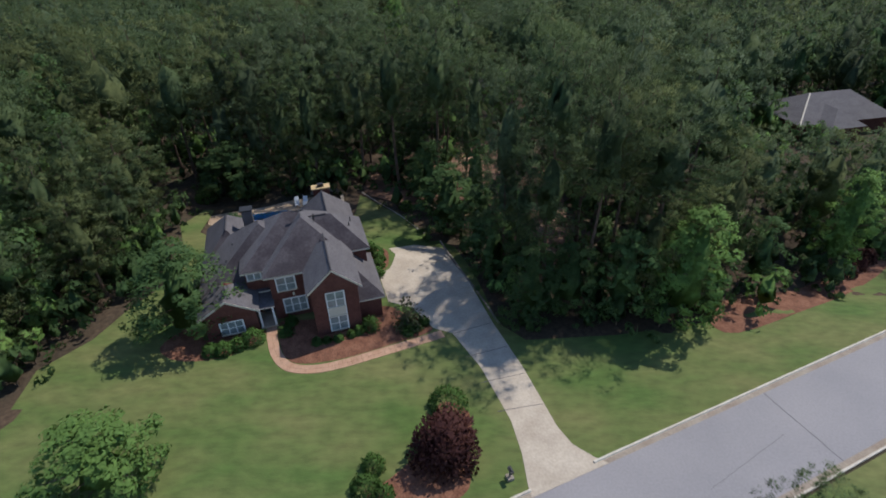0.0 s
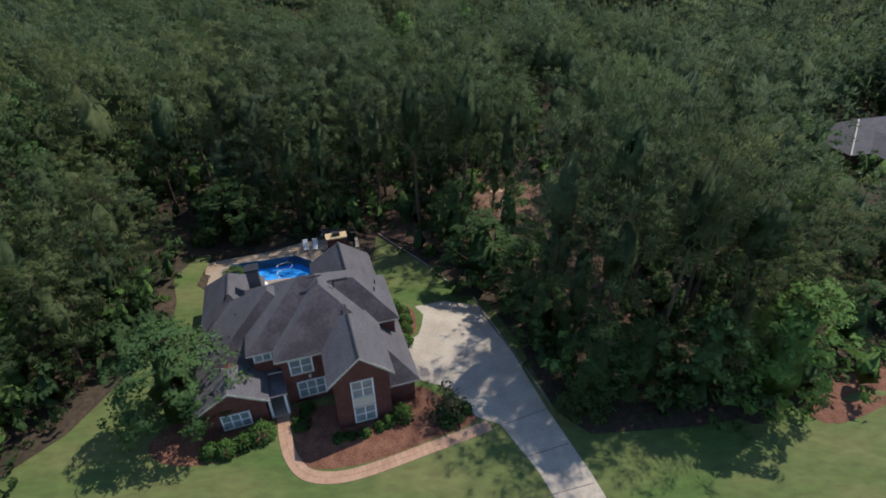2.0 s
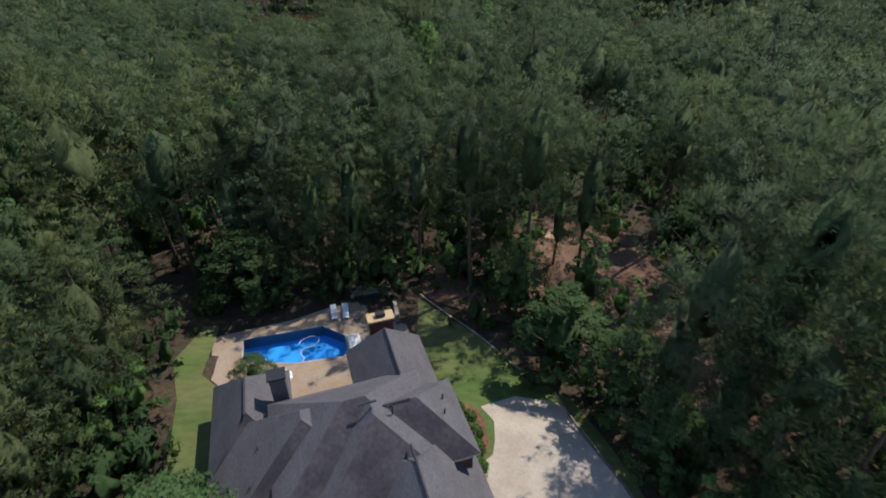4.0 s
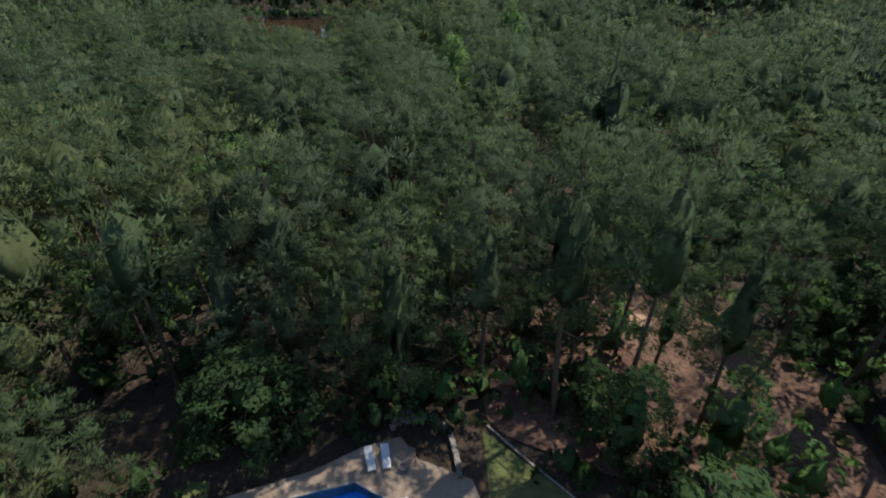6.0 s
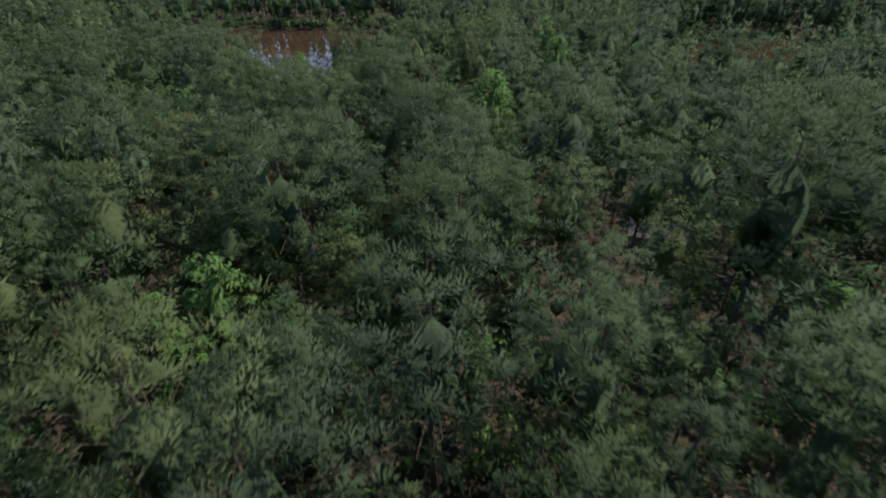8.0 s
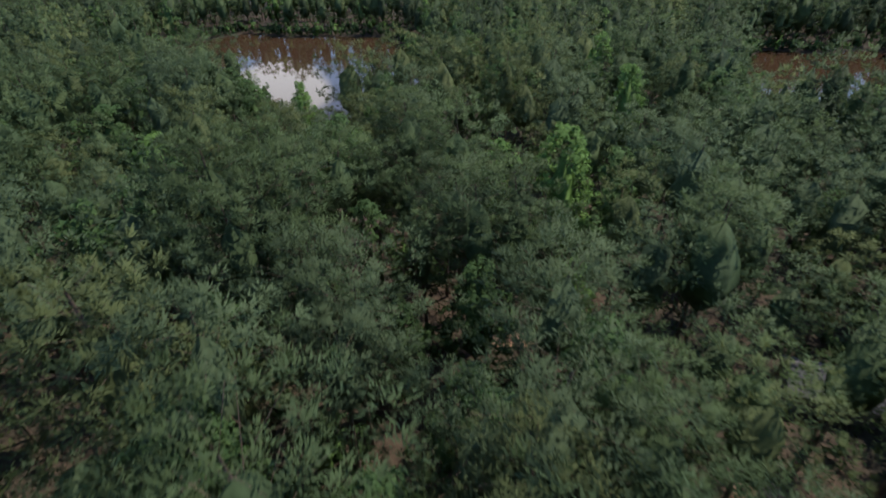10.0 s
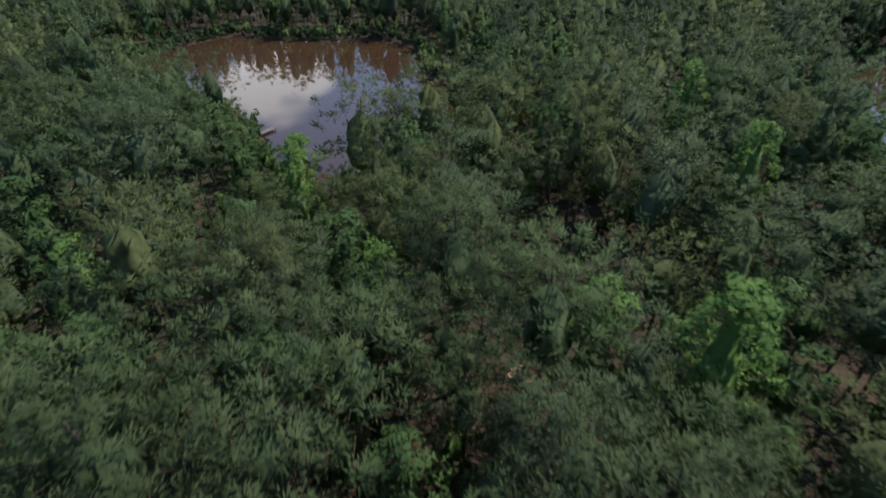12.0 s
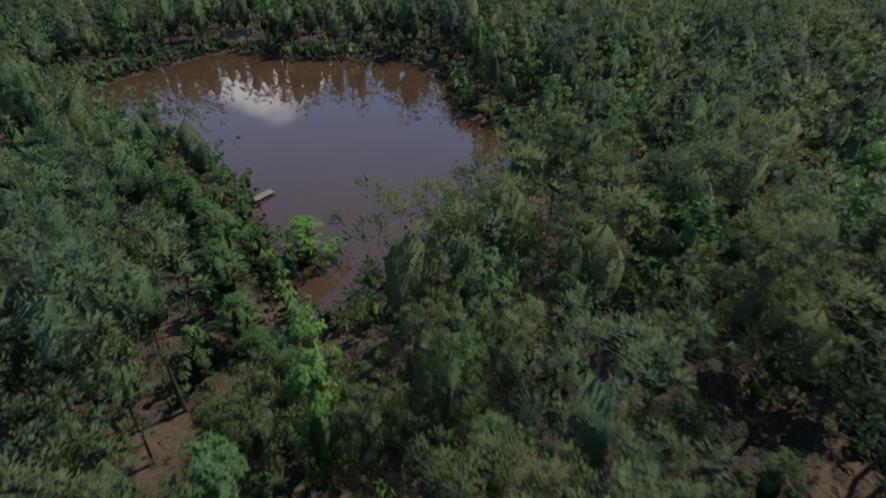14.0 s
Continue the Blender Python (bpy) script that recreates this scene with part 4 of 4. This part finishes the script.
TREE_MATS = {"pine": M_PINE, "oak": M_OAK, "bright": M_BRIGHT, "dead": M_DEAD, "greypine": M_PINE_B, "goldpine": M_PINE_C}
TREE_WORDS = {"pine": ("pine_tree", "tall loblolly pine with bare trunk and tufted crown", "pine"), "oak": ("broadleaf_tree", "dense dark green broadleaf tree at the wood's edge", "tree"),
              "bright": ("broadleaf_tree", "bright fresh green broadleaf tree standing among pines", "tree"), "dead": ("dead_tree", "dying reddish brown tree with bare twigs", "tree"),
              "goldpine": ("pine_tree", "tall yellow-green pine with tufted crown", "pine"),
              "greypine": ("pine_tree", "tall grey-green pine with tufted crown", "pine")}
MESHES = {}


def plant(kind, i, x, y, s=1.0, turn=0.0, sz=None, label="", z=None, sink=0.0):
    shape = "pine" if kind in ("greypine", "goldpine") else kind
    key = (kind, i)
    if key not in MESHES:
        (tv, tf), (cv, cf, cn_) = proto(shape, i, "fine" if i == 4 and shape in ("oak", "bright") else "near")
        MESHES[key] = (arrays_mesh("trunk", tv, tf, M_BARK), arrays_mesh("crown", cv, cf, TREE_MATS[kind], cn_))
    name, words, cat = TREE_WORDS[kind]
    root = thing(name, label or words, cat, pose(x, y, (ground(x, y) if z is None else z) - sink, rz=turn) @ Matrix.Diagonal((s, s, sz or s, 1)), "woodland trees")
    for nm, me in zip(("trunk", "crown"), MESHES[key]):
        new(nm, me).parent = root
    return root


rng = np.random.default_rng(11)
SPOTS = []  # x, y, clearance of trees placed one by one


def single(kind, i, x, y, h, s=None, label=""):
    """One tree of a given height."""
    base = 17.0 if kind in ("pine", "greypine", "goldpine") else 15.0 if kind == "dead" else 13.0
    k = h / base
    w = s or k
    plant(kind, i, x, y, w, rng.uniform(0, 360), k, label)
    SPOTS.append((x, y, 2.6 * w))


# trees that stand out, one by one
single("oak", 4, -25.4, 38.4, 10.2, 1.32, "round dense green maple on the front lawn")
single("oak", 4, 8.6, 39.2, 9.5, 0.85)
single("oak", 0, 0.8, 57.6, 10.0, 1.3)
single("oak", 2, 4.6, 52.2, 9.5, 1.15)
single("oak", 4, 5.6, 46.4, 8.5, 0.8)
single("oak", 3, 12.8, 40.0, 9.0, 0.85)
single("pine", 6, 11.4, 47.6, 25.5, 1.0)
single("greypine", 2, 6.9, 48.9, 22.0, 0.9)
single("pine", 1, 10.8, 43.2, 18.0, 1.05)
single("pine", 5, 8.4, 45.4, 14.0, 0.8)
single("pine", 7, 14.8, 41.6, 23.5, 0.9)
single("goldpine", 6, 18.5, 46.0, 21.0, 0.9)
single("bright", 4, 23.6, 38.6, 13.5, 1.15, "bright green tall tree beside the lawn")
single("oak", 1, 17.8, 39.4, 10.5, 0.95)
single("pine", 7, 21.5, 44.0, 20.0, 1.15)
single("bright", 4, 46.0, 49.0, 13.0, 0.95)
# tall pines round the pool and the glade
for kind, i, x, y, h, w in (("pine", 4, -19.2, 71.6, 19.5, 1.12), ("greypine", 0, -12.2, 73.8, 19.0, 1.0), ("pine", 1, -6.5, 70.2, 24.0, 1.15), ("pine", 2, -0.8, 70.0, 24.0, 1.1),
                            ("pine", 0, 4.6, 68.0, 20.0, 0.95), ("greypine", 5, -34.0, 76.2, 14.6, 1.15), ("pine", 4, -24.0, 73.5, 16.0, 1.0), ("pine", 5, -15.6, 77.5, 18.0, 1.0),
                            ("pine", 4, -4.0, 75.5, 15.0, 0.9), ("greypine", 5, -9.0, 80.5, 17.0, 0.95), ("pine", 0, -1.5, 81.0, 19.0, 1.0), ("pine", 4, 4.0, 75.0, 12.0, 0.75), ("pine", 6, 18.8, 66.0, 21.0, 1.1), ("greypine", 7, 20.5, 58.5, 21.0, 1.1), ("pine", 6, 16.5, 77.0, 21.0, 1.1), ("pine", 7, 1.0, 77.0, 19.0, 0.9)):
    single(kind, i, x, y, h, w)
single("oak", 4, -31.0, 69.3, 8.5, 1.45, "leafy green tree behind the pool")
single("oak", 4, -1.9, 66.2, 9.8, 0.85)
single("oak", 4, -3.6, 71.0, 5.5, 0.7)
single("bright", 4, -25.2, 21.5, 6.6, 1.25, "airy light green tree on the front lawn")
single("pine", 2, 21.5, 15.0, 8.5, 0.55, "young pine beside the street")
single("bright", 4, -11.6, 147.5, 20.5, 1.35, "tall bright green tree towering over pines")
single("pine", 1, 4.3, 97.6, 25.0, 1.6)
single("pine", 3, 33.0, 157.0, 22.0, 1.3)
single("dead", 0, -33.0, 126.3, 17.5, 1.1)
single("dead", 1, -39.4, 138.4, 17.0, 1.0)
for x, y, h, w in ((-59.0, 80.3, 9.8, 1.5), (-63.5, 83.0, 9.0, 1.4)):
    single("bright", 2, x, y, h, w, "low yellow-green tree in a gap of the woods")
for x, y, top, w in ((-66.5, 204.0, 3.5, 1.05), (-64.5, 198.5, 2.0, 0.95), (-60.5, 192.0, 0.0, 0.8), (-56.5, 186.0, 1.0, 0.8), (-77.0, 214.0, 4.0, 1.1), (-53.0, 182.0, 4.0, 0.8)):
    single("oak", int(x) % 4, x, y, top - ground(x, y), w, "dense green broadleaf tree at the pond's edge")
single("bright", 4, -57.4, 208.3, 8.5, 1.2, "yellow-green willow standing in the pond")
single("bright", 2, -40.9, 93.0, 14.6, 1.1)
single("bright", 3, -31.0, 90.0, 14.0, 0.95)
single("goldpine", 4, -46.0, 115.0, 21.0, 1.6, "broad yellow-green crown among the pines")
# crowns round the pond
for kind, i, x, y, top, w in (("bright", 1, -49.0, 179.0, 10.6, 0.95), ("bright", 2, -48.0, 175.2, 9.6, 0.8), ("pine", 4, -38.9, 174.9, 14.0, 0.75), ("oak", 0, -36.4, 170.6, 9.2, 1.05), ("bright", 3, 4.8, 176.4, 14.2, 1.2),
                              ("goldpine", 0, -13.8, 183.8, 14.6, 1.1), ("pine", 1, -21.8, 179.9, 8.4, 1.05), ("oak", 2, -28.0, 186.2, 7.0, 1.2), ("pine", 2, -23.3, 200.6, 10.6, 1.15), ("bright", 2, 7.0, 201.4, 13.6, 1.2),
                              ("pine", 3, -18.4, 135.9, 14.0, 1.15), ("pine", 2, -40.9, 137.9, 16.0, 1.2), ("oak", 1, -71.9, 209.0, 5.2, 1.25), ("oak", 3, -97.2, 222.2, 5.5, 1.2), ("bright", 1, -16.6, 253.0, 4.4, 1.25)):
    single(kind, i, x, y, top - ground(x, y), w)

plant("oak", 4, -26.6, 55.6, 0.62, 40, 0.36, "large leafy shrub beside the pool deck", z=PZ)
# leafy edge of the woods beside the lawn
for kind, i, x, y, h, w in (("pine", 4, -36.5, 50.0, 12.5, 0.9), ("goldpine", 5, -38.0, 55.5, 13.5, 0.95), ("pine", 5, -39.8, 61.0, 12.5, 0.9), ("goldpine", 4, -37.2, 44.0, 12.0, 0.85), ("pine", 4, -41.5, 38.5, 13.0, 0.95),
                            ("goldpine", 5, -41.8, 31.5, 13.0, 0.95), ("pine", 5, -42.0, 47.5, 15.0, 1.0), ("pine", 4, -43.5, 55.0, 15.0, 1.0), ("goldpine", 4, -46.5, 25.0, 12.0, 0.9), ("pine", 5, -47.0, 36.0, 15.0, 1.0)):
    single(kind, i, x, y, h, w)

# the woods
CLEAR = [(-10.5, 71.5, 1.8), (62, 76, 8.0), (5, 85, 3.6), (9, 87, 3.2), (2, 82, 2.6), (9, 79, 3.6), (8, 73, 3.2), (12, 70, 3.8), (14, 64, 4.2), (16, 60.5, 3.4), (12.5, 53, 3.6), (43, 62, 3.0), (-1.9, 114.0, 2.6),
         (-23.4, 157.7, 2.2), (-18.6, 131.5, 2.6), (9, 123, 5.0), (76, 94, 13.0), (-128, 212, 10.0), (-14.5, 142.5, 4.0)]


def grow(x, y):
    if inside(x, y, YARD) or y < 26:
        return False
    if y < 75 and edge_distance(x, y, YARD) < 0.9:
        return False
    if y > 185 and (inside(x, y, POND) or inside(x, y, POND_B) or min(edge_distance(x, y, POND), edge_distance(x, y, POND_B)) < 0.6):
        return False
    return all(math.hypot(x - a, y - b) > r for a, b, r in CLEAR) and all(math.hypot(x - a, y - b) > r for a, b, r in SPOTS)


near, mid_, far_ = [], [], []
y = 28.0
while y < 390:
    step = 7.0 if y < 100 else 6.4 if y < 200 else 6.6 if 268 < y < 330 else 7.4 if y < 330 else 10.0
    half = min(28 + 0.92 * y, 205)
    x = -half - 12
    while x < half - 12:
        px, py = x + rng.uniform(-0.42, 0.42) * step, y + rng.uniform(-0.42, 0.42) * step
        keep, kind_r, size_r, turn, model = rng.uniform(0, 1, 5)
        x += step
        if not grow(px, py):
            continue
        open_wood = 55 < py < 86 and -12 < px < 17
        if open_wood and keep < 0.5:
            continue
        clump = noise.noise((px * 0.035, py * 0.035, 3.3))
        kind = "bright" if kind_r < 0.028 else "oak" if kind_r < 0.16 + 0.30 * max(0, clump) else "greypine" if kind_r < 0.52 else "goldpine" if kind_r > 0.86 else "pine"
        # sunlight on the left woods is put in as brighter, yellower needles
        if kind == "greypine" and px < -30 and py < 105:
            kind = "goldpine"
        h = 12.5 + 8.5 * size_r ** 1.4 + 3.5 * clump
        if kind in ("oak", "bright"):
            h *= 0.80
        if py > 185:
            d = min(edge_distance(px, py, POND), edge_distance(px, py, POND_B))
            if d < 16 and py < 262:
                h *= 0.66 + 0.02 * d
            if d < 4.5:
                kind = "oak"
                h = 4.0 + 3.0 * size_r
        if math.hypot(px + 55, py - 194) < 13 and px < -43:
            h = min(h, 4.5)
        if math.hypot(px + 18, py - 168) < 11:
            h = min(h, 8.5)
        # lower growth before the neighbour's house
        if 38 < py < 84 and abs(px - 0.80 * py) < 15:
            h = min(h, 34.0 - 0.36 * py)
        edge = py < 75 and edge_distance(px, py, YARD) < 9 and not open_wood
        item = (kind, 4 + int(model * 2) if edge else 6 + int(model * 2) if open_wood and kind not in ("oak", "bright") else int(model * 4), px, py, h, turn * 360)
        lane = -4 - 0.24 * (py - 20)
        if 60 < py < 186 and abs(px - lane) < 17 or py <= 62 and 0 < px < 32:
            near.append(item)
        elif py < 215 and abs(px - lane) < 75:
            mid_.append(item)
        else:
            far_.append(item)
    y += step * 0.9

near.sort(key=lambda it: abs(it[2] + 4 + 0.24 * (it[3] - 20)))
for kind, i, px, py, h, turn in near[:190]:
    base = 17.0 if kind in ("pine", "greypine", "goldpine") else 13.0
    k = h / base
    plant(kind, i, px, py, k * (1.05 if base == 17 else 1.0), turn, k)


def woods(items, q, words):
    """All trees of a distant stand joined by kind into one mesh of trunks and one of crowns."""
    groups = {}
    for kind, i, px, py, h, turn in items:
        shape = "pine" if kind in ("greypine", "goldpine") else kind
        (tv, tf), (cv, cf, cn_) = proto(shape, i, q)
        base = 4.0 if q == "bush" else 17.0 if shape == "pine" else 13.0
        k = h / base
        a = radians(turn)
        rot = np.array([[math.cos(a), -math.sin(a), 0], [math.sin(a), math.cos(a), 0], [0, 0, 1]]) * k
        at = np.array([px, py, ground(px, py)])
        groups.setdefault(kind, ([], []))
        groups[kind][0].append((tv @ rot.T + at, tf))
        groups[kind][1].append((cv @ rot.T + at, cf, cn_ @ rot.T / k))
    for kind, (t, c) in groups.items():
        root = tagged(thing("woods", words + (" of broadleaf trees" if kind in ("oak", "bright") else " of pines"), "woods"), kind="stuff")
        for nm, ps, mat in (("trunk", t, M_BARK), ("crown", c, TREE_MATS[kind])):
            v, f, *nrm = joined(ps)
            tagged(new(nm, arrays_mesh(nm, v, f, mat, nrm[0] if nrm else None)), kind="stuff").parent = root


woods(mid_ + near[190:], "mid", "dense dark green stand")
woods(far_, "far", "distant dark green stand")

# undergrowth beneath the trees and along the banks
low_growth = []
for k in range(2700):
    py = rng.uniform(30, 330) if k % 3 else rng.uniform(30, 110)
    half = min(24 + 0.85 * py, 170)
    px = rng.uniform(-half - 12, half - 12)
    size_r, turn, model = rng.uniform(0, 1, 3)
    if inside(px, py, YARD) or py > 185 and (inside(px, py, POND) or inside(px, py, POND_B)):
        continue
    if 55 < py < 86 and 1 < px < 17 and size_r < 0.88 or any(math.hypot(px - a, py - b) < r * 0.8 for a, b, r in CLEAR):
        continue
    low_growth.append(("bright" if size_r > 0.9 else "oak", int(model * 3), px, py, 2.2 + 3.2 * size_r, turn * 360))
for pond in (POND, POND_B):
    for k in range(len(pond)):
        (x0, y0), (x1, y1) = pond[k - 1], pond[k]
        n = max(1, int(math.hypot(x1 - x0, y1 - y0) / 1.3))
        for m in range(n):
            f = (m + rng.uniform(0, 1)) / n
            a, r, s, turn, model = rng.uniform(0, 1, 5)
            off = Vector((y1 - y0, x0 - x1)).normalized() * (0.2 + 3.5 * a)
            px, py = x0 + (x1 - x0) * f, y0 + (y1 - y0) * f
            if inside(px + off.x * 0.2, py + off.y * 0.2, pond):
                off = -off
            low_growth.append(("bright" if s > 0.85 else "oak", int(model * 3), px + off.x, py + off.y, 2.2 + 3.0 * r, turn * 360))
YARD_SIDE = YARD[1:24]
for k in range(1, len(YARD_SIDE)):
    (x0, y0), (x1, y1) = YARD_SIDE[k - 1], YARD_SIDE[k]
    n = max(1, int(math.hypot(x1 - x0, y1 - y0) / 1.8))
    for m in range(n):
        f = (m + rng.uniform(0, 1)) / n
        a, r, turn, model = rng.uniform(0, 1, 4)
        px, py = x0 + (x1 - x0) * f + rng.normal(0, 0.8), y0 + (y1 - y0) * f + rng.normal(0, 0.8)
        off = Vector((y0 - y1, x1 - x0)).normalized() * (1.8 + 3.0 * a)
        if inside(px + off.x, py + off.y, YARD):
            off = -off
        if not (-16 < px < -8 and py > 60) and not inside(px + off.x, py + off.y, YARD) and a > 0.2:
            low_growth.append(("oak", int(model * 3), px + off.x, py + off.y, 1.6 + 2.4 * r, turn * 360))
for k in range(90):
    px, py = rng.uniform(-84, -40), rng.uniform(178, 238)
    r, turn, model = rng.uniform(0, 1, 3)
    if not inside(px, py, POND):
        low_growth.append(("bright" if r > 0.8 else "oak", int(model * 3), px, py, 1.8 + 2.6 * r, turn * 360))
woods(low_growth, "bush", "leafy green undergrowth beneath the trees,")


# ---------------------------------------------------------------- shrubs
def shrub(x, y, r, h, mat, name="shrub", label="clipped round green shrub in the mulch bed", leaf=0.16, seed=0, n=420, airy=0.0):
    rg = np.random.default_rng(seed + int(abs(x * 31 + y * 17)))
    d = rg.normal(0, 1, (n, 3))
    d[:, 2] = np.abs(d[:, 2]) * 0.9 + 0.02
    d /= np.linalg.norm(d, axis=1, keepdims=True)
    lump = 1 + 0.16 * np.array([noise.noise(tuple(v * 2.5 + seed)) for v in d])[:, None]
    c = d * lump * rg.uniform(0.75 - airy, 1.0, (n, 1)) * (r, r, h)
    root = thing(name, label, "shrub", pose(x, y, ground(x, y)))
    v_, t_, n_ = leaf_cloud(rg, np.repeat(c, 2, 0) + rg.normal(0, leaf * 0.4, (2 * n, 3)), np.repeat(d, 2, 0), leaf, 0.5, 0.5)
    new("crown", arrays_mesh("crown", v_, t_, mat, n_)).parent = root
    stem = [tube_arrays([(0, 0, -0.05), (0.5 * r * math.cos(a), 0.5 * r * math.sin(a), h * 0.75)], [0.04, 0.015], 4) for a in (0.3, 1.9, 3.4, 5.0)]
    new("stem", arrays_mesh("stem", *joined(stem), M_BARK)).parent = root


for u, v, r in ((-10.6, 1.2, 0.75), (-9.4, 0.9, 0.8), (-8.1, 1.2, 0.75), (-6.7, 1.6, 1.0)):
    shrub(*H(u, v), r * 1.15, r * 1.4, M_SHRUB, n=560)
for u, v, r, h in ((-3.6, 1.6, 0.8, 1.1), (-3.0, 3.0, 0.7, 1.0), (4.6, -0.3, 1.0, 1.7), (3.4, -0.5, 0.5, 0.8), (2.6, -0.7, 0.45, 0.6), (0.2, -0.8, 0.4, 0.6), (1.3, -0.9, 0.45, 0.6), (-0.8, -0.7, 0.5, 0.7), (9.0, -1.8, 0.6, 0.7), (8.0, -2.2, 0.6, 0.7), (9.9, -1.2, 0.6, 0.8)):
    shrub(*H(u, v), r, h, M_SHRUB, label="loose green shrub in the mulch bed", airy=0.3)
for u, v in ((7.4, 9.8), (7.8, 11.2), (7.9, 12.7), (7.3, 14.2), (7.0, 8.2)):
    shrub(*H(u, v), 0.8, 1.1, M_SHRUB, label="green shrub beside the garage apron")
shrub(*H(8.2, -1.2), 1.7, 4.0, M_WISP, "crape_myrtle", "sparse brownish crape myrtle by the drive", 0.22, 3, 420, 0.6)
shrub(*H(8.3, -1.4), 1.2, 1.8, M_SHRUB, "crape_myrtle", "green lower growth of a crape myrtle", 0.18, 3, 260, 0.6)
shrub(-0.1, 23.6, 2.75, 4.6, M_MAROON, "maroon_tree", "round dark maroon ornamental tree on the lawn", 0.24, 5, 2200, 0.35)
shrub(0.2, 28.2, 1.7, 1.9, M_SHRUB, label="rounded green shrub beside the maroon tree", n=700)
shrub(-5.6, 22.6, 0.9, 1.4, M_SHRUB, label="clipped green shrub on the lawn")
shrub(-5.9, 20.7, 1.2, 1.5, M_SHRUB, label="clipped green shrub on the lawn", n=600)
shrub(-4.6, 20.3, 0.8, 1.1, M_SHRUB, label="clipped green shrub on the lawn")
shrub(*H(-3.4, 21.2), 0.9, 0.7, M_SHRUB, label="low clipped hedge on the pool deck")
shrub(-35.5, 68.0, 1.6, 1.9, M_BRIGHT, label="yellow-green shrub at the lawn's end", n=500, leaf=0.22)
shrub(-5.2, 64.5, 1.0, 1.3, M_BRIGHT, label="yellow-green shrub by the wood's edge", n=400)
for x, y in ((47.5, 47.5), (49.5, 48.8), (51.5, 50.0)):
    shrub(x, y, 1.1, 1.7, M_MAROON, label="rounded maroon shrub at the wood's edge", n=500)
